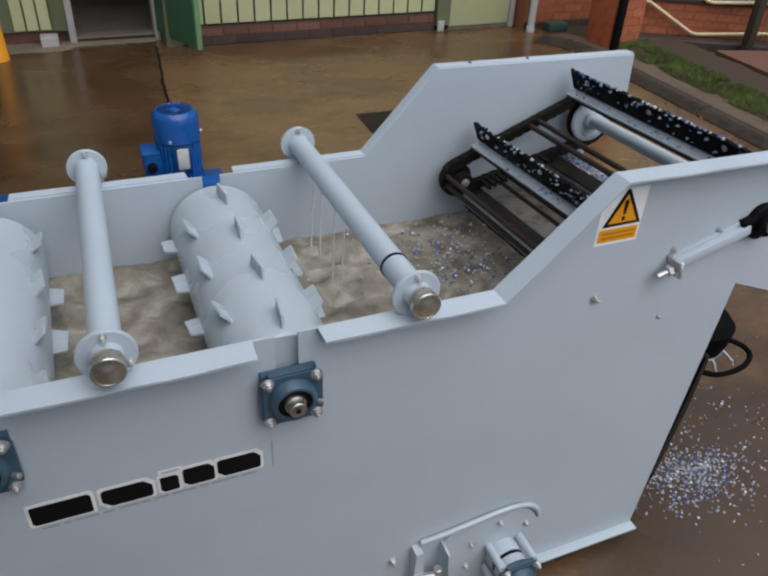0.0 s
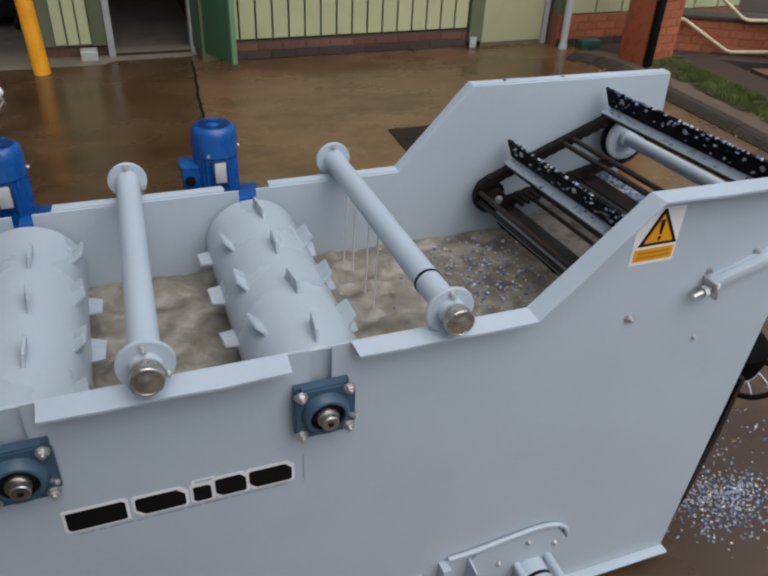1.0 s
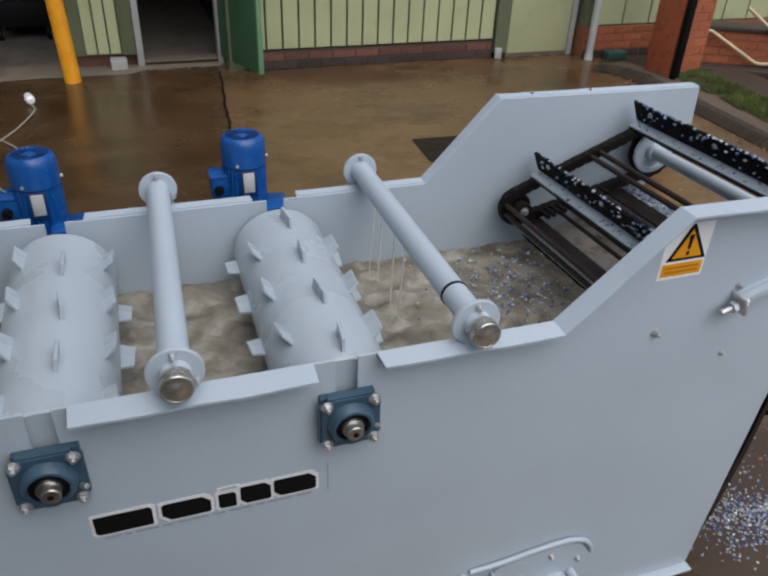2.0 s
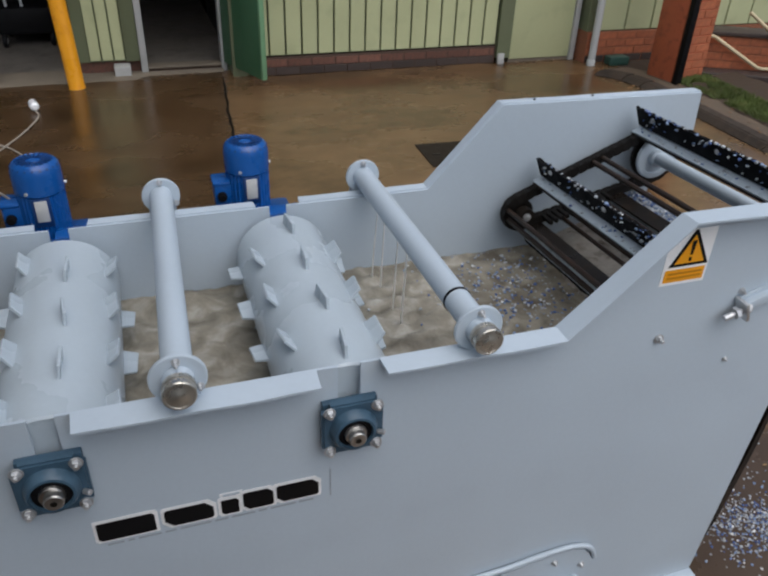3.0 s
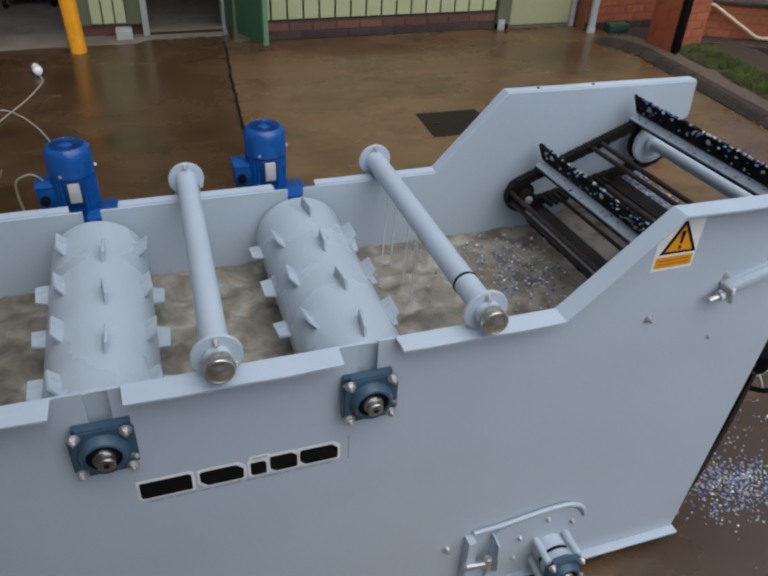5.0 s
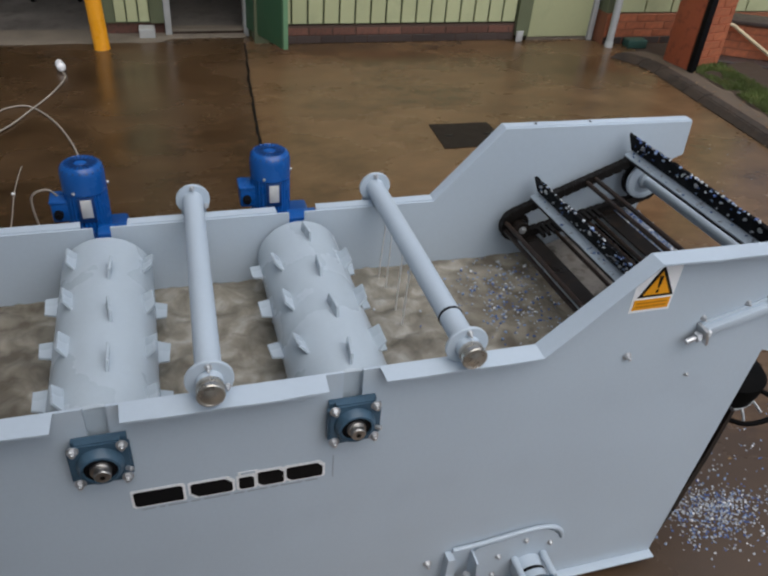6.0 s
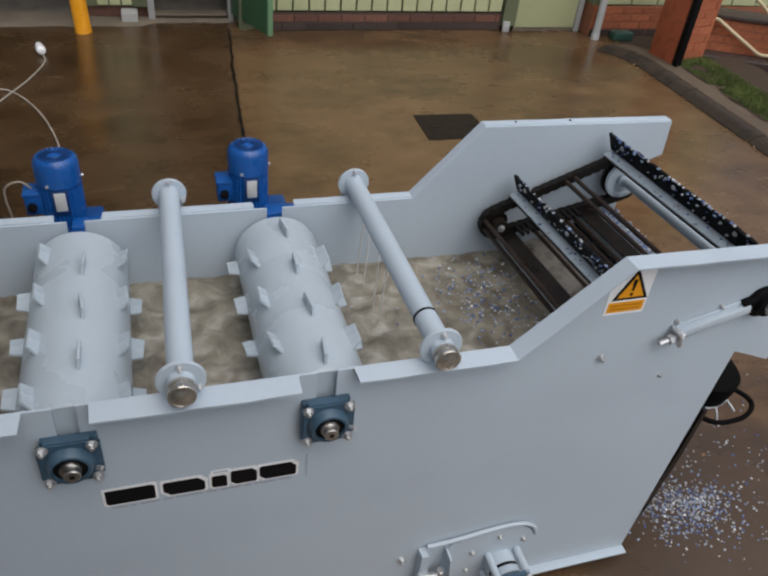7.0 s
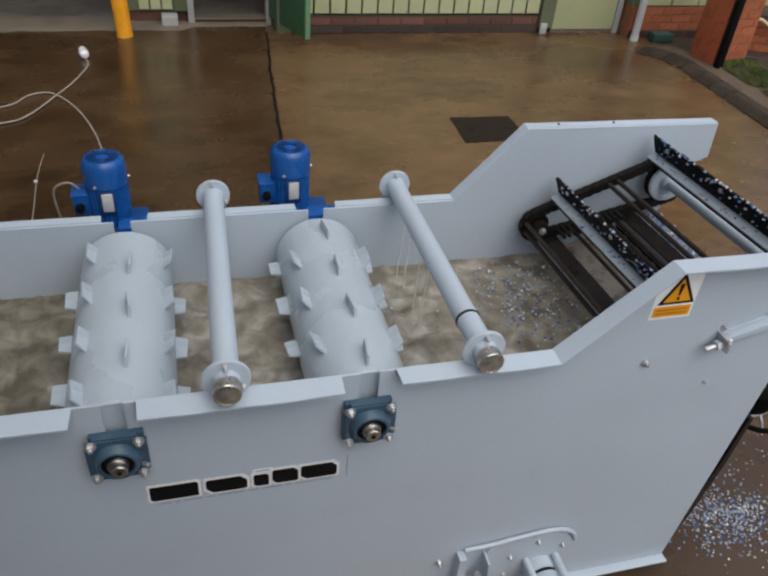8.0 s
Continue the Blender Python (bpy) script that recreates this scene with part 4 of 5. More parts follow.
# ---- plastic chips ----
def chips(name, spots, label, size=0.0055):
    verts, faces = [], []
    for x, y, z in spots:
        s = size * random.uniform(0.55, 1.35)
        m = pose(x, y, z + s * 0.35, random.uniform(-30, 30), random.uniform(-30, 30), random.uniform(0, 360))
        a, b, c = s, s * random.uniform(0.6, 1.0), s * 0.45
        i = len(verts)
        verts += [tuple(m @ Vector((u * a * (0.8 if w > 0 else 1), v * b, w * c))) for w in (-1, 1) for u, v in ((-1, -1), (1, -1), (1, 1), (-1, 1))]
        faces += [(i, i + 3, i + 2, i + 1), (i + 4, i + 5, i + 6, i + 7)] + [(i + k, i + (k + 1) % 4, i + 4 + (k + 1) % 4, i + 4 + k) for k in range(4)]
    me = bpy.data.meshes.new(name)
    me.from_pydata(verts, [], faces)
    me.materials.append(CHIPS)
    return tagged(new(name, me), label, "plastic chips", kind="stuff")


rng = random.Random(5)
spots = []
for k in range(820):
    x, y = 1.84 + rng.gauss(0, 0.12), 0.115 + rng.gauss(0, 0.065)
    if x > 1.52:
        spots.append((x, y, 0.0005))
for k in range(330):
    x, y = 2.1 + rng.gauss(0, 0.33), 0.20 + rng.gauss(0, 0.26)
    if x > 1.55:
        spots.append((x, y, 0.0005))
for k in range(60):
    spots.append((rng.uniform(1.7, 4.2), rng.uniform(-0.4, 3.0), 0.0005))
chips("spilled_chips", spots, "white and blue plastic chips spilled on the wet concrete", 0.0035)
spots = []
for k in range(440):
    x, y = 0.98 + rng.gauss(0, 0.09), 0.47 + rng.gauss(0, 0.13)
    if 0.5 < x < 1.18 and 0.05 < y < 0.72:
        spots.append((x, y, 0.872 + rng.uniform(-0.002, 0.004)))
for k in range(70):
    spots.append((rng.uniform(0.50, 1.15), rng.uniform(0.05, 0.72), 0.872 + rng.uniform(-0.002, 0.006)))
chips("floating_chips", spots, "white and blue plastic chips floating on muddy water", 0.0032)
spots = []
for k in range(4):
    m = at_loop(SPOTS[k])
    for j in range(120 if k < 2 else 0):
        y = rng.uniform(CY0, CY1)
        v = m @ Vector((rng.uniform(-0.022, 0.030), y, rng.choice((0.018, 0.090, 0.091))))
        if v.x < 9 and (m @ Vector((0, 0, 0.02)) - m @ Vector((0, 0, 0))).z > 0:
            u = m @ Vector((0.013 if rng.random() < 0.7 else -0.010, y, 0.090))
            w = m @ Vector((rng.uniform(-0.032, -0.012), y, 0.019))
            p = u if rng.random() < 0.75 and abs(u.x) > 0 else w
            if p is u:
                p = m @ (Vector((-0.003, y, 0.0805)) if rng.random() < 0.5 else Vector((-0.0095, y, rng.uniform(0.026, 0.080))))
            spots.append((p.x + SKEW * (CY1 - y), y, p.z + RISE * (CY1 - y)))
chips("carried_chips", spots, "white and blue plastic chips stuck to the conveyor", 0.0038)
spots = []
for k in range(3600):
    x, y = rng.gauss(1.460, 0.038), rng.uniform(0.14, 0.685)
    if 1.36 < x < 1.533:
        heap = 0.062 * math.exp(-((x - 1.460) / 0.050) ** 2) * (0.8 + 0.3 * noise.noise(Vector((y * 9, x * 9, 1))))
        spots.append((x, y, 0.847 + (x - 1.08) * 0.3654 + heap * rng.uniform(0.80, 1.0)))
chips("heaped_chips", spots, "heap of blue and white plastic chips on the bed plate", 0.0042)

# ---- black tub on a stand under the discharge end ----
tub = thing("black_tub", "black plastic tub with a hoop handle under the discharge end", "tub", at=(1.80, 0.32, 0.0))
def tub_part(name, bm, mat, label=""):
    bmesh.ops.translate(bm, verts=bm.verts[:], vec=(-1.80, -0.32, 0))
    return part(name, bm, mat, tub, label)


bm = bmesh.new()
lathe(bm, [(0.05, 0.475), (0.100, 0.485), (0.112, 0.535), (0.116, 0.575), (0.095, 0.60), (0.04, 0.615)], (1.812, 0.29, 0), (0, 0, 1), 40)
tub_part("body", bm, TUB)
bm = bmesh.new()
lathe(bm, [(0.05, 0.0), (0.05, 0.01), (0.02, 0.02), (0.02, 0.48)], (1.755, 0.33, 0), (0, 0, 1), 24)
tub_part("stem", bm, TUB)
bm = bmesh.new()
tube_path(bm, [(1.715, 0.20, 0.470), (1.745, 0.160, 0.472), (1.793, 0.128, 0.474), (1.88, 0.128, 0.478), (1.955, 0.165, 0.470), (1.980, 0.205, 0.470), (1.950, 0.245, 0.482), (1.89, 0.28, 0.495)], 0.009, 10)
tub_part("hoop_handle", bm, TUB)
bm = bmesh.new()
tube_path(bm, [(1.74, 0.205, 0.478), (1.80, 0.195, 0.480), (1.86, 0.205, 0.485), (1.90, 0.235, 0.50)], 0.006, 10)
tube_path(bm, [(1.80, 0.150, 0.458), (1.815, 0.175, 0.468), (1.82, 0.20, 0.480)], 0.005, 8)
tube_path(bm, [(1.885, 0.168, 0.468), (1.88, 0.20, 0.480), (1.87, 0.23, 0.492)], 0.005, 8)
tub_part("steel_bracket", bm, GALV, "dull steel bracket")

# ---- yard: joint, steel cover, bollard, cables ----
bm = bmesh.new()
jl = [(0.765, 5.62), (0.742, 5.3), (0.718, 5.05), (0.690, 4.75), (0.668, 4.45), (0.640, 4.05), (0.615, 3.6), (0.575, 3.0), (0.50, 2.0), (0.42, 0.9)]
for (xa, ya), (xb, yb) in zip(jl, jl[1:]):
    n = 6
    for k in range(n):
        p = [(xa + (xb - xa) * t, ya + (yb - ya) * t) for t in (k / n, (k + 1) / n)]
        p = [(q[0] + 0.012 * noise.noise(Vector((q[1] * 5, 0, 0))), q[1]) for q in p]
        w0, w1 = (0.010 + 0.006 * noise.noise(Vector((q[0] * 3, q[1] * 9, 0))) for q in p)
        bm.faces.new([bm.verts.new(v) for v in ((p[0][0] - w0, p[0][1], 0.004), (p[0][0] + w0, p[0][1], 0.004), (p[1][0] + w1, p[1][1], 0.004), (p[1][0] - w1, p[1][1], 0.004))])
bmesh.ops.remove_doubles(bm, verts=bm.verts[:], dist=0.0001)
r = bmesh.ops.extrude_face_region(bm, geom=bm.faces[:])
bmesh.ops.translate(bm, verts=[v for v in r["geom"] if isinstance(v, bmesh.types.BMVert)], vec=(0, 0, -0.006))
part("joint", bm, JOINT, ground, "dark expansion joint in the concrete")

cover_plate = thing("drain_cover", "dark wet steel drain cover set in the concrete", "drain cover", at=(2.13, 3.45, 0))
bm = bmesh.new()
slab(bm, [(-0.25, -0.20), (0.24, -0.20), (0.235, 0.20), (-0.235, 0.21)], 0.0, 0.006)
part("lid", bm, COVER, cover_plate)
for k in (-1, 1):
    bm = bmesh.new()
    box(bm, (k * 0.15 - 0.03, -0.012, 0.006), (k * 0.15 + 0.03, 0.012, 0.010), 0.002)
    part("lifting_key", bm, CHAIN, cover_plate)

bollard = thing("bollard", "yellow-orange painted steel bollard beside the open workshop", "bollard", at=(-0.465, 5.55, 0))
bm = bmesh.new()
lathe(bm, [(0.070, 0), (0.066, 0.01), (0.066, 1.08), (0.060, 1.11), (0.030, 1.13)], (0, 0, 0), (-0.04, 0, 1), 40)
part("post", bm, ORANGE, bollard)

flex = thing("extension_cable", "pale grey cable with a white plug lying on wet concrete", "cable", at=(-0.77, 5.07, 0))
O = Vector((-0.77, 5.07, 0))
bm = bmesh.new()
tube_path(bm, [Vector(p) - O for p in ((-0.75, 4.98, 0.012), (-0.725, 4.82, 0.012), (-0.806, 4.50, 0.012), (-0.903, 4.255, 0.012), (-1.045, 3.934, 0.012), (-1.21, 3.81, 0.012), (-1.8, 3.7, 0.012))], 0.0065)
part("flex", bm, CABLE, flex)
bm = bmesh.new()
lathe(bm, [(0.018, 0), (0.034, 0.02), (0.036, 0.075), (0.030, 0.085), (0.030, 0.12), (0.024, 0.125)], Vector((-0.750, 4.98, 0.037)) - O, (-0.25, 1, 0.05), 24)
part("plug", bm, WHITE, flex, "white plastic plug")

lead = thing("motor_lead", "pale grey cable running from a blue motor over the concrete", "cable", at=(-0.42, 0.92, 0))
O = Vector((-0.42, 0.92, 0))
bm = bmesh.new()
tube_path(bm, [Vector(p) - O for p in ((-1.9, 4.0, 0.012), (-1.25, 4.07, 0.012), (-1.084, 4.27, 0.012), (-0.92, 4.283, 0.012), (-0.716, 3.943, 0.012), (-0.563, 3.438, 0.012), (-0.50, 2.9, 0.012), (-0.46, 1.9, 0.012), (-0.44, 1.0, 0.012))], 0.006)
part("flex", bm, CABLE, lead)
bm = bmesh.new()
tube_path(bm, [Vector(p) - O for p in ((-0.318, 0.865, 1.125), (-0.345, 0.865, 1.150), (-0.385, 0.870, 1.135), (-0.395, 0.875, 1.09), (-0.388, 0.88, 0.95), (-0.40, 0.89, 0.5), (-0.42, 0.92, 0.05), (-0.44, 1.0, 0.012))], 0.0032)
part("drop", bm, CABLE, lead)
thin = thing("thin_cord", "thin grey cord with a small white tag on the concrete", "cord", at=(-0.89, 3.0, 0))
bm = bmesh.new()
tube_path(bm, [(0.0, 0.36, 0.006), (-0.006, 0.24, 0.006), (-0.006, 0.0, 0.006), (0.015, -0.31, 0.006), (0.03, -0.7, 0.006)], 0.0028, 6)
part("cord", bm, CABLE, thin)
bm = bmesh.new()
box(bm, (-0.020, -0.008, 0.002), (0.000, 0.008, 0.014), 0.003)
part("tag", bm, WHITE, thin)

# ---- workshop building ----
YA, YB = 5.56, 5.84
H_WALL = 3.0
BRICK_ME = {}


def brick_mesh(l, w, h, mat):
    key = (round(l, 3), mat.name)
    if key not in BRICK_ME:
        bm = bmesh.new()
        box(bm, (0, 0, 0), (l, w, h), 0.0)
        bmesh.ops.bevel(bm, geom=[e for e in bm.edges if all(v.co.y < 0.001 for v in e.verts)], offset=0.002, segments=1, affect="EDGES")
        BRICK_ME[key] = mesh_of(bm, "brick", mat, 30)
    return BRICK_ME[key]


def brickwork(parent, m, length, z0, courses, mats, h=0.065, joint=0.010):
    """Courses of bricks on the front of a wall; m takes x along the wall, y into it."""
    for c in range(courses):
        mat = mats[min(c, len(mats) - 1)]
        x = 0.0 if c % 2 == 0 else -0.1125
        while x < length - 0.02:
            a, b = max(x, 0.0), min(x + 0.215, length)
            if b - a > 0.03:
                shared("brick", brick_mesh(b - a, 0.05, h, mat), m @ pose(a, random.uniform(-0.0015, 0.0015), z0 + c * (h + joint)), parent)
            x += 0.225


def wall_box(name, a, b, mat, label):
    bm = bmesh.new()
    box(bm, a, b)
    return tagged(new(name, mesh_of(bm, name, mat)), label, "wall", kind="structure")


def cladding(parent, x0, x1, y, z0, z1, pitch, mat=SAGE):
    n = max(1, round((x1 - x0) / pitch))
    p = (x1 - x0) / n
    for k in range(n):
        bm = bmesh.new()
        a, b = x0 + k * p, x0 + (k + 1) * p
        pts = [(a + 0.007, y), (a + 0.010, y - 0.014), (b - 0.010, y - 0.014), (b - 0.007, y)]
        slab(bm, pts, z0, z1)
        part("cladding_panel", bm, mat, parent, smooth=None)


wall_a = wall_box("wall_clad", (0.86, YA + 0.045, 0.0), (3.44, YA + 0.25, H_WALL), SAGE_DARK, "workshop wall clad in sage green sheet over a brick plinth")
bm = bmesh.new()
box(bm, (1.02, YA + 0.012, -0.0), (3.44, YA + 0.044, 0.165))
part("mortar_bed", bm, MORTAR_DARK, wall_a)
cladding(wall_a, 0.892, 3.432, YA + 0.02, 0.185, H_WALL, 0.1494)
wall_c = wall_box("wall_end", (3.441, YA - 0.030, 0.05), (3.580, YA + 0.25, H_WALL), SAGE_DARK, "olive corner trim of the workshop")
bm = bmesh.new()
box(bm, (3.445, YA - 0.055, 0.0), (3.515, YA - 0.031, 0.10), 0.004)
part("corner_block", bm, FRAME, wall_c)
side_door = tagged(new("door_side"), "plain closed sage green side door of the workshop", "door", kind="structure")
side_door.location = (3.915, YA, 0)
bm = bmesh.new()
box(bm, (-0.335, -0.020, 0.035), (0.335, 0.03, 2.05), 0.004)
part("leaf", bm, SAGE, side_door)
bm = bmesh.new()
box(bm, (-0.338, -0.010, 0.0), (0.338, 0.10, 0.033))
part("threshold", bm, THRESH, side_door)
bm = bmesh.new()
box(bm, (0.338, -0.045, 0.0), (0.392, 0.10, 2.1), 0.003)
part("jamb", bm, FRAME, side_door)
wall_box("wall_over_door", (3.602, YA + 0.10, 2.06), (4.33, YA + 0.25, H_WALL), SAGE_DARK, "plain wall over the side door")

# stepped-back workshop front with the open bay and doorway
wall_b = wall_box("wall_pier", (-0.44, YB + 0.030, 0.12), (0.080, YB + 0.20, H_WALL), SAGE_DARK, "narrow clad pier between the bay and the doorway")
cladding(wall_b, -0.345, -0.04, YB + 0.03, 0.135, H_WALL, 0.10)
bm = bmesh.new()
box(bm, (-0.036, YB - 0.01, 0.125), (0.078, YB + 0.028, H_WALL), 0.003)
part("corner_trim", bm, SAGE_DARK, wall_b)
bm = bmesh.new()
box(bm, (-0.44, YB + 0.05, 0.0), (0.080, YB + 0.19, 0.118))
part("pier_base", bm, BRICK_OLD, wall_b)
bm = bmesh.new()
box(bm, (-0.15, YB - 0.10, 0.0), (-0.01, YB + 0.045, 0.10), 0.008)
tagged(new("concrete_block", mesh_of(bm, "concrete_block", FRAME)), "small pale concrete block at the foot of the pier", "block")

door = tagged(new("door_open"), "dark green steel door standing open, doorway dark behind", "door", kind="structure")
door.location = (0.46, YB, 0)
for x0, x1 in ((-0.378, -0.322), (0.330, 0.375)):
    bm = bmesh.new()
    box(bm, (x0, -0.02, 0.0), (x1, 0.12, 2.10), 0.003)
    part("jamb", bm, FRAME, door)
bm = bmesh.new()
box(bm, (-0.320, -0.015, 0.046), (0.328, 0.13, 0.062), 0.004)
part("threshold", bm, THRESH, door)
bm = bmesh.new()
box(bm, (-0.320, 0.004, 0.0), (0.328, 0.12, 0.045))
part("step_riser", bm, MORTAR_DARK, door, "dark brick riser under the threshold")
bm = bmesh.new()
box(bm, (-0.378, -0.02, 2.102), (0.375, 0.12, 2.16))
part("head", bm, FRAME, door)
ang = math.atan2(5.19 - 5.83, 1.07 - 0.83)
L = math.hypot(5.19 - 5.83, 1.07 - 0.83)
ml = pose(0.37, -0.03, 0) @ Matrix.Rotation(ang, 4, "Z")
bm = bmesh.new()
box(bm, (0.0, -0.022, 0.085), (L - 0.021, 0.022, 2.08), 0.002, ml)
leaf = part("leaf", bm, GREEN, door, "dark green door leaf")
bm = bmesh.new()
box(bm, (L - 0.020, -0.023, 0.085), (L + 0.006, 0.023, 2.08), 0.003, ml)
part("edge_strip", bm, GREEN_EDGE, leaf)
wall_box("wall_return", (0.84, YA + 0.252, 0.0), (0.90, YB + 0.20, H_WALL), SAGE_DARK, "plain return wall beside the doorway")
wall_box("wall_over_doorway", (0.082, YB + 0.03, 2.17), (0.838, YB + 0.20, H_WALL), SAGE_DARK, "plain wall over the doorway")
wall_box("wall_over_bay", (-4.2, YB + 0.03, 2.6), (-0.442, YB + 0.20, H_WALL), SAGE_DARK, "plain wall over the open bay")
wall_box("wall_bay_side", (-4.6, YB - 0.02, 0.0), (-4.2, YB + 0.20, H_WALL), SAGE_DARK, "plain wall beside the open bay")

# inside of the workshop; the unlit room's darkness is put into the wall colour
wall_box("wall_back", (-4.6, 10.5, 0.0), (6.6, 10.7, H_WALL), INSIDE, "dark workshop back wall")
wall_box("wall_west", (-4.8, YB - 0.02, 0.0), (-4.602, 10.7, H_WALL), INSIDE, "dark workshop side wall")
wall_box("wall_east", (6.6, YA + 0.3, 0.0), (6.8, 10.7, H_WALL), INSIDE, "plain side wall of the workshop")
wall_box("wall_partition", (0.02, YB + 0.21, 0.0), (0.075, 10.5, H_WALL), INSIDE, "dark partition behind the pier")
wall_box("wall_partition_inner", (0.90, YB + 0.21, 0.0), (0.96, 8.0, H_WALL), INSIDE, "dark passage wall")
bm = bmesh.new()
box(bm, (-4.59, YB - 0.03, 0.001), (0.018, 10.49, 0.022))
tagged(new("floor_workshop", mesh_of(bm, "floor_workshop", INFLOOR)), "dusty grey workshop floor", "floor", kind="structure")
bm = bmesh.new()
box(bm, (0.077, YB + 0.135, 0.001), (0.898, 10.49, 0.045))
tagged(new("floor_passage", mesh_of(bm, "floor_passage", INFLOOR)), "grey passage floor behind the doorway", "floor", kind="structure")
bm = bmesh.new()
n = 40
rows = []
for k in range(n + 1):
    x = -4.5 + 5.3 * k / n
    w = 0.03 + 0.045 * noise.noise(Vector((x * 5, 0, 5))) + 0.02 * noise.noise(Vector((x * 17, 0, 2)))
    back = YB + 0.16 + 0.3 * w if x < -0.46 else YB + 0.03
    front = YB - 0.13 - w if x < 0.1 else YB - 0.045 - 0.6 * w
    rows.append([bm.verts.new(v) for v in ((x, back, 0.027), (x, front + 0.03, 0.022), (x, front, 0.001))])
for p, q in zip(rows, rows[1:]):
    bm.faces.new((p[0], p[1], q[1], q[0])), bm.faces.new((p[1], p[2], q[2], q[1]))
tagged(new("trim_threshold", mesh_of(bm, "trim_threshold", THRESH, 60)), "worn pale concrete edge of the workshop floor", "threshold", kind="structure")
# roof out of view; its front overhang is added to shade the ground below
bm = bmesh.new()
box(bm, (-4.9, YA - 0.55, H_WALL + 0.002), (6.9, 10.8, H_WALL + 0.2))
tagged(new("ceiling", mesh_of(bm, "ceiling", ROOF)), "plain flat workshop roof with an added shading overhang", "roof", kind="structure")

trolley = thing("trolley", "black trolley on small wheels inside the dark workshop", "trolley", at=(-0.95, 7.0, 0.022))
bm = bmesh.new()
box(bm, (-0.22, -0.10, 0.12), (0.30, 0.40, 0.36), 0.02)
part("body", bm, BLACK, trolley)
for x in (-0.18, 0.25):
    for y in (-0.08, 0.36):
        bm = bmesh.new()
        rod(bm, (x - 0.02, y, 0.065), (x + 0.02, y, 0.065), 0.065, 24, 0.008)
        wheel = part("wheel", bm, BLACK, trolley)
        bm = bmesh.new()
        rod(bm, (x - 0.022, y, 0.065), (x + 0.022, y, 0.065), 0.028, 18, 0.003)
        part("rim", bm, PVC, wheel)
for x in (-0.12, 0.02):
    bm = bmesh.new()
    rod(bm, (x, 0.0, 0.36), (x, 0.02, 1.0), 0.014, 12)
    part("upright", bm, PVC, trolley, "grey steel upright")

# ---- unseen walls added behind and beside the camera to shade the machine ----
wall_box("wall_behind_high", (-7.0, -2.3, 0.0), (-0.252, -2.05, 3.7), ROOF, "added high wall out of view, shading the panel's left")
wall_box("wall_behind", (-0.25, -2.3, 0.0), (3.2, -2.05, 1.10), ROOF, "added low wall out of view, shading the panel's lower part")

wall_box("wall_beside", (-1.40, -2.04, 0.0), (-1.15, 2.3, 4.6), ROOF, "added wall out of view, shading the machine's left end")

# ---- brick return with drainpipe ----
wall_d = wall_box("wall_brick", (4.335, 5.37, 0.0), (6.6, 5.60, 0.30), MORTAR, "red brick plinth of the neighbouring wing")
wall_e = wall_box("wall_wing", (4.335, 5.40, 0.302), (6.6, 5.60, H_WALL), SAGE_DARK, "wing wall clad in sage green sheet")
cladding(wall_e, 4.45, 6.6, 5.398, 0.315, H_WALL, 0.30)
pipe = thing("drainpipe", "pale grey plastic drainpipe on a brick wall", "drainpipe", at=(4.378, 5.295, 0))
bm = bmesh.new()
lathe(bm, [(0.036, 0.03), (0.036, 2.9)], (0, 0, 0), (0, 0, 1), 28)
part("pipe", bm, PVC, pipe)
bm = bmesh.new()
lathe(bm, [(0.042, 0.0), (0.042, 0.05), (0.039, 0.055)], (0, 0, 0), (0, 0, 1), 28)
part("shoe", bm, PVC, pipe)
bm = bmesh.new()
box(bm, (-0.11, -0.06, 0.0), (0.11, 0.06, 0.085), 0.012)
tbx = tagged(new("gully_box", mesh_of(bm, "gully_box", TEAL, 30)), "small teal plastic box at the foot of a brick wall", "box")
tbx.location = (4.66, 5.27, 0)

# ---- painted pillar with black post ----
PA = math.atan2(0.075, 0.42)
mp_ = pose(4.71, 4.468, 0) @ Matrix.Rotation(PA, 4, "Z")
pillar = thing("brick_pillar", "red brick pillar at the corner of the yard", "pillar", at=(4.71, 4.468, 0))
bm = bmesh.new()
box(bm, (0.0, 0.0, -0.02), (0.40, 0.30, 2.4), 0.006, Matrix.Rotation(PA, 4, "Z"))
part("shaft", bm, PAINTED, pillar, "red painted masonry shaft")
gp = thing("gate_post", "black steel gate post against a brick pillar", "post", at=(4.735, 4.42, 0))
bm = bmesh.new()
box(bm, (-0.03, -0.03, 0.0), (0.03, 0.03, 2.0), 0.004)
part("post", bm, BLACK, gp)
bm = bmesh.new()
box(bm, (-0.036, -0.036, 2.001), (0.036, 0.036, 2.02), 0.004)
part("cap", bm, BLACK, gp)

# ---- kerb, verge and garden wall ----
def kx(y):
    return 4.410 + 0.008 * math.sin(y * 1.7) - 1.1 * max(0.0, y - 4.55) ** 2


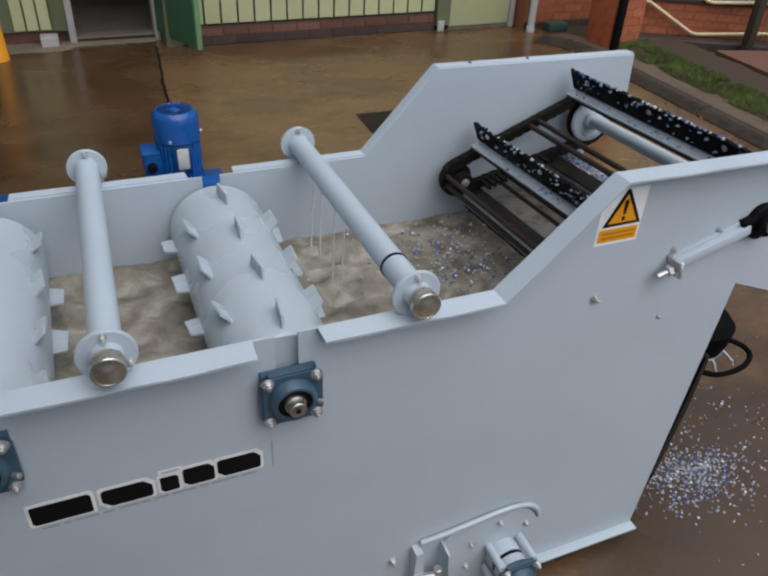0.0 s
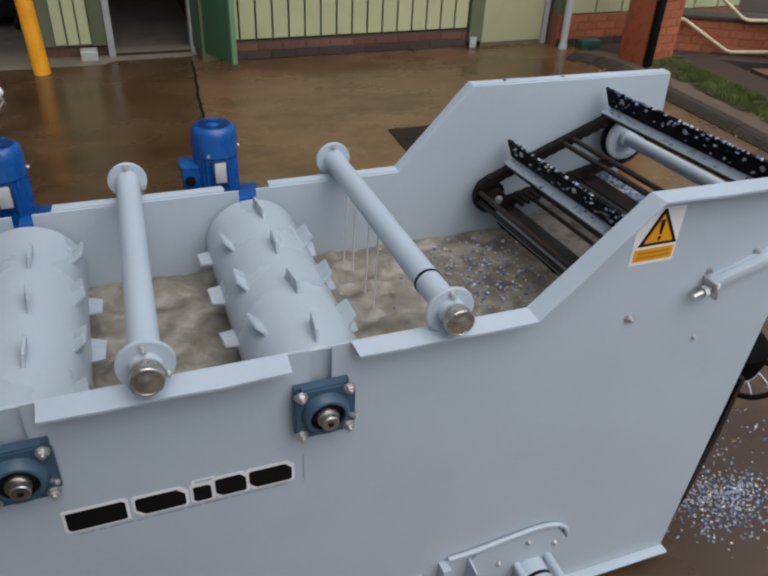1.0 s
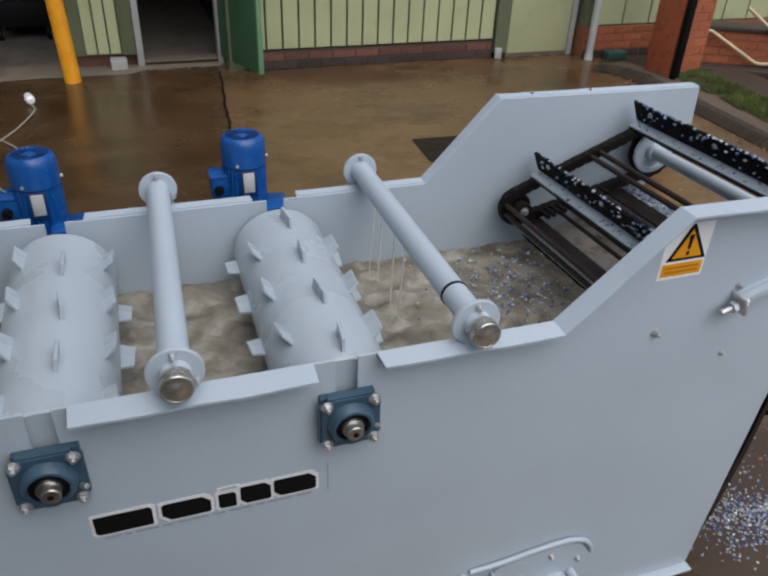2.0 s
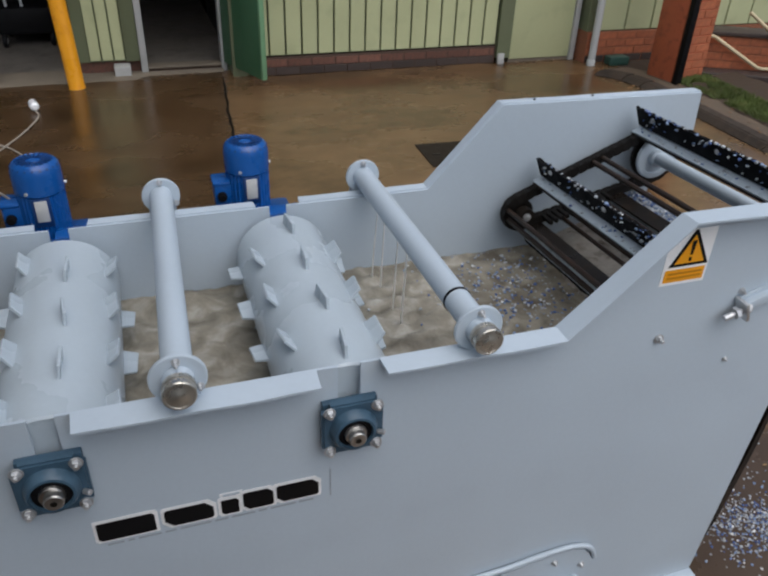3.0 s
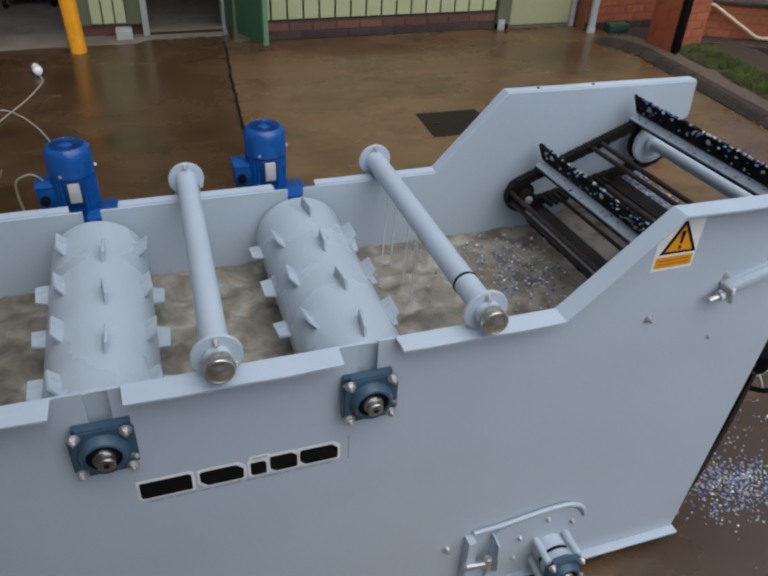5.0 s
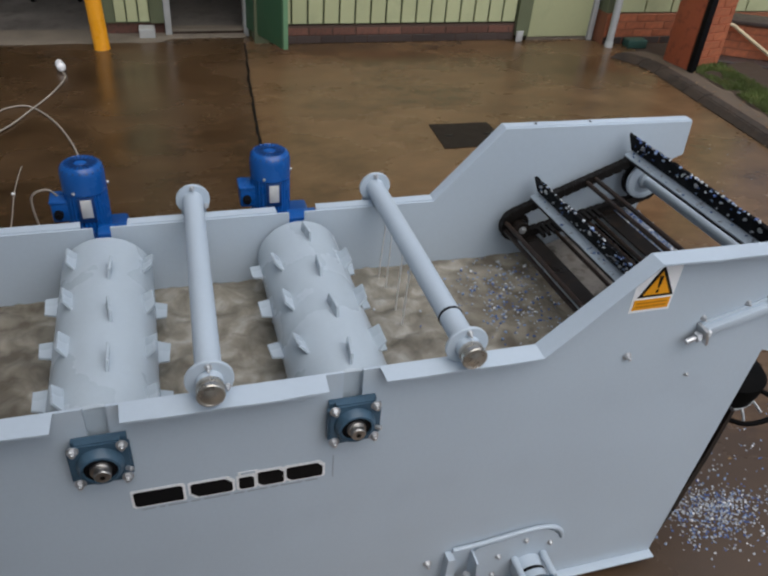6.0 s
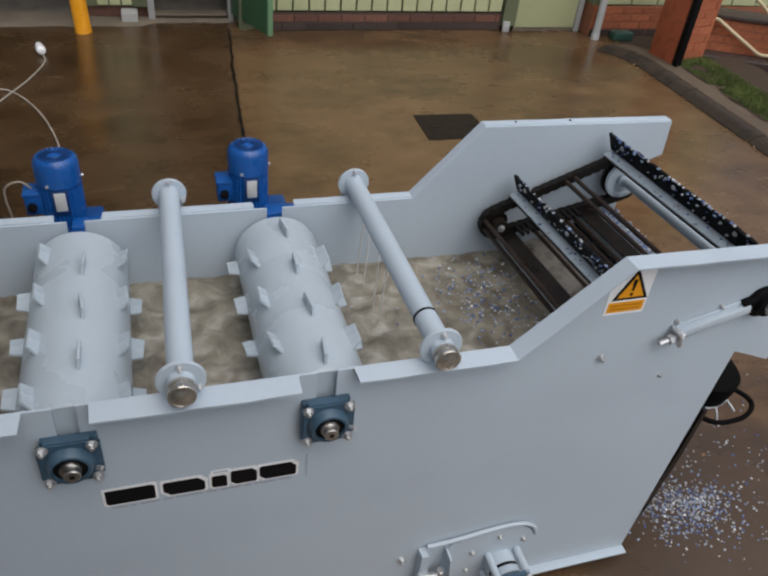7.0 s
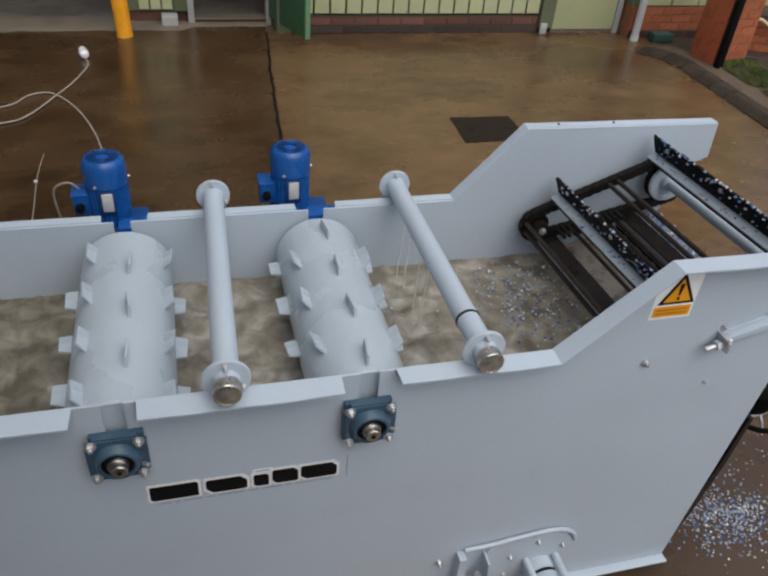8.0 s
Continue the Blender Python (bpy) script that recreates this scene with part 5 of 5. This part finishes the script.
kerb = tagged(new("kerb"), "worn concrete kerb between yard and verge", "kerb", kind="structure")
y = -3.35
while y < 4.95:
    l = 0.90 if y < 3.8 else 0.225
    bm = bmesh.new()
    h = 0.055 + random.uniform(-0.004, 0.004)
    rows = [[bm.verts.new((kx(yy) + u, yy, w)) for u, w in ((0, -0.05), (0.0, 0.008), (0.060, h), (0.17, h), (0.17, -0.05))] for yy in (y + 0.004, y + l - 0.004)]
    for i in range(5):
        bm.faces.new((rows[0][i], rows[1][i], rows[1][(i + 1) % 5], rows[0][(i + 1) % 5]))
    bm.faces.new(rows[0][::-1]), bm.faces.new(rows[1])
    bmesh.ops.bevel(bm, geom=[e for e in bm.edges if all(v.co.z > 0.04 for v in e.verts)], offset=0.010, segments=3, affect="EDGES")
    part("kerb_stone", bm, KERB, kerb)
    y += l
bm = bmesh.new()
n = 50
rows = []
for k in range(n + 1):
    yy = -3.0 + 8.0 * k / n
    a, b = kx(yy) + 0.16, kx(yy) + 0.40
    rows.append([bm.verts.new((a + (b - a) * t, yy, 0.048 + 0.008 * noise.noise(Vector((t * 3, yy * 5, 2))))) for t in (0, 0.33, 0.66, 1)])
for p, q in zip(rows, rows[1:]):
    for i in range(3):
        bm.faces.new((p[i], q[i], q[i + 1], p[i + 1]))
tagged(new("pavement_edge", mesh_of(bm, "pavement_edge", EDGING, 60)), "narrow muddy concrete path behind the kerb", "path", kind="structure")
bm = bmesh.new()
rows = []
for k in range(n + 1):
    yy = -3.0 + 7.5 * k / n
    a, b = kx(yy) + 0.345, kx(yy) + 1.06
    rows.append([bm.verts.new((a + (b - a) * t, yy, 0.050 + 0.02 * noise.noise(Vector((t * 4, yy * 4, 9))) + 0.05 * t)) for t in (0, 0.25, 0.5, 0.75, 1)])
for p, q in zip(rows, rows[1:]):
    for i in range(4):
        bm.faces.new((p[i], q[i], q[i + 1], p[i + 1]))
tagged(new("verge_soil", mesh_of(bm, "verge_soil", SOIL, 60)), "soil of the grass verge", "soil", kind="structure")


def grass():
    verts, faces = [], []
    g = random.Random(9)
    for k in range(26000):
        yy = g.uniform(1.0, 4.5)
        t = g.random() ** 0.8
        edge = 0.36 + 0.06 * noise.noise(Vector((yy * 4, 1, 1)))
        x = kx(yy) + edge + (0.69 - edge) * t
        if noise.noise(Vector((x * 5, yy * 5, 4))) < -0.34:
            continue
        z = 0.045 + 0.05 * (x - kx(yy) - 0.345) / 0.71
        h, w, a = g.uniform(0.018, 0.055), g.uniform(0.002, 0.004), g.uniform(0, 6.28)
        dx, dy = math.cos(a), math.sin(a)
        lean = g.uniform(0.1, 0.7) * h
        i = len(verts)
        verts += [(x - dy * w, yy + dx * w, z), (x + dy * w, yy - dx * w, z), (x + dx * lean * 0.4 + dy * w * 0.6, yy + dy * lean * 0.4, z + h * 0.6), (x + dx * lean, yy + dy * lean, z + h)]
        faces += [(i, i + 1, i + 2), (i, i + 2, i + 3)]
    me = bpy.data.meshes.new("grass")
    me.from_pydata(verts, [], faces)
    me.materials.append(GRASS)
    tagged(new("grass", me), "short rough green grass on a narrow verge", "grass", kind="stuff")


grass()


def clods():
    verts, faces = [], []
    g = random.Random(21)
    for k in range(600):
        yy = g.uniform(0.5, 4.3)
        x = kx(yy) + abs(g.gauss(0, 0.07)) - 0.03
        on = x > kx(yy)
        r = g.uniform(0.002, 0.007)
        m = pose(x, yy, (0.056 if x > kx(yy) + 0.06 else 0.008 + 0.78 * (x - kx(yy)) if on else 0.0) + r * 0.2, g.uniform(0, 90), g.uniform(0, 90), g.uniform(0, 360))
        i = len(verts)
        verts += [tuple(m @ Vector(v)) for v in ((r, 0, 0), (0, r * g.uniform(0.5, 1), 0), (-r * g.uniform(0.5, 1), 0, 0), (0, -r, 0), (0, 0, r * 0.7), (0, 0, -r * 0.7))]
        for a, b in ((0, 1), (1, 2), (2, 3), (3, 0)):
            faces += [(i + a, i + b, i + 4), (i + b, i + a, i + 5)]
    me = bpy.data.meshes.new("soil_clods")
    me.from_pydata(verts, [], faces)
    me.materials.append(SOIL)
    tagged(new("soil_clods", me), "dark wet soil crumbs along the kerb", "soil", kind="stuff")


clods()


def leaf_litter():
    """Small curled dead leaves blown against the kerb, and a few on the yard."""
    g = random.Random(31)
    spots = [(kx(yy) + g.gauss(-0.03, 0.035), yy, 0.002) for yy in (g.uniform(1.6, 4.6) for k in range(70))]
    spots += [(kx(yy) + g.uniform(0.08, 0.36), yy, 0.062) for yy in (g.uniform(1.6, 4.4) for k in range(36))]
    spots += [(1.989, 4.332, 0.002), (2.068, 0.323, 0.002)]
    verts, faces = [], []
    for x, y, z in spots:
        r = g.uniform(0.011, 0.021)
        m = pose(x, y, z + r * 0.15, g.uniform(-18, 18), g.uniform(-18, 18), g.uniform(0, 360))
        i = len(verts)
        verts += [tuple(m @ Vector(v)) for v in ((-r, 0, 0), (-0.3 * r, -0.5 * r, 0.25 * r), (0.5 * r, -0.4 * r, 0.2 * r), (r, 0, 0.1 * r), (0.5 * r, 0.4 * r, 0.25 * r), (-0.3 * r, 0.5 * r, 0.2 * r), (0.1 * r, 0, 0))]
        faces += [(i + k, i + (k + 1) % 6, i + 6) for k in range(6)]
    me = bpy.data.meshes.new("leaf_litter")
    me.from_pydata(verts, [], faces)
    me.materials.append(LEAF)
    tagged(new("leaf_litter", me), "small brown dead leaves scattered along the kerb", "leaves", kind="stuff")


leaf_litter()

WA = math.atan2(4.15 - 4.75, 6.45 - 5.28)
mw = pose(5.22, 4.78, 0) @ Matrix.Rotation(WA, 4, "Z")
bm = bmesh.new()
box(bm, (0.0, 0.012, -0.05), (3.2, 0.25, 0.385), 0, mw)
wall_g = tagged(new("wall_garden", mesh_of(bm, "wall_garden", MORTAR)), "low red brick ramp wall with cream handrails", "wall", kind="structure")
bm = bmesh.new()
box(bm, (-0.01, -0.012, 0.388), (3.2, 0.27, 0.425), 0.006, mw)
part("coping", bm, BRICK_DARK, wall_g, "dark brick coping")
bm = bmesh.new()
box(bm, (-0.02, -0.20, -0.02), (3.2, -0.005, 0.085), 0.01, mw)
tagged(new("trim_edging", mesh_of(bm, "trim_edging", BRICK_DARK)), "dark brick edging at the foot of the ramp wall", "edging", kind="structure")
for nm, pts in (("handrail", [(-0.05, 0.395), (0.09, 0.385), (0.55, 0.125), (0.60, 0.115), (1.3, 0.165), (2.6, 0.22)]), ("handrail", [(0.35, 0.62), (0.62, 0.43), (0.68, 0.415), (1.4, 0.455), (2.6, 0.50)])):
    hr = tagged(new(nm), "cream painted handrail fixed to a brick wall", "handrail", "handrails on the ramp wall")
    hr.matrix_basis = mw
    bm = bmesh.new()
    for (xa, za), (xb, zb) in zip(pts, pts[1:]):
        rod(bm, (xa, -0.045, za), (xb, -0.045, zb), 0.017, 14)
    part("rail", bm, RAIL, hr)
    for xa, za in (pts[1], pts[4]):
        bm = bmesh.new()
        rod(bm, (xa, -0.045, za), (xa, 0.012, za - 0.01), 0.010, 10)
        part("bracket", bm, RAIL, hr)
fp = thing("fence_post", "dark weathered timber fence post", "post", at=(6.02, 4.08, -0.002))
bm = bmesh.new()
box(bm, (-0.04, -0.04, 0.0), (0.04, 0.04, 1.0), 0.006)
part("post", bm, TIMBER, fp)

bm = bmesh.new()
slab(bm, [(5.40, 1.2), (6.9, 1.2), (6.9, 3.60), (5.50, 3.95)], 0.0, 0.125)
tagged(new("pavement_red", mesh_of(bm, "pavement_red", BRICK_OLD)), "red paved path behind the verge", "path", kind="structure")
fence = thing("wire_fence", "dark wire mesh fence on the verge before a brick wall", "fence", at=(5.95, 4.05, 0))
for k in range(26):
    bm = bmesh.new()
    rod(bm, (0.035 * k, -0.021 * k, -0.002), (0.035 * k, -0.021 * k, 1.0), 0.0022, 6)
    part("upright_wire", bm, TIMBER, fence)
for z in (0.10, 0.30, 0.50, 0.70, 0.95):
    bm = bmesh.new()
    rod(bm, (-0.02, 0.012, z), (0.91, -0.546, z), 0.0025, 6)
    part("cross_wire", bm, TIMBER, fence)

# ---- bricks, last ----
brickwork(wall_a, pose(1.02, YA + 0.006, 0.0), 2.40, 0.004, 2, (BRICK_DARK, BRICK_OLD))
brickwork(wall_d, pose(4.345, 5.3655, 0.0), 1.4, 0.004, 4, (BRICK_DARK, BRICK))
brickwork(pillar, Matrix.Rotation(PA, 4, "Z") @ pose(0.005, -0.004, 0), 0.39, 0.005, 14, (BRICK,))
brickwork(wall_g, mw @ pose(0, 0.0075, 0), 2.2, 0.01, 5, (BRICK_DARK, BRICK))
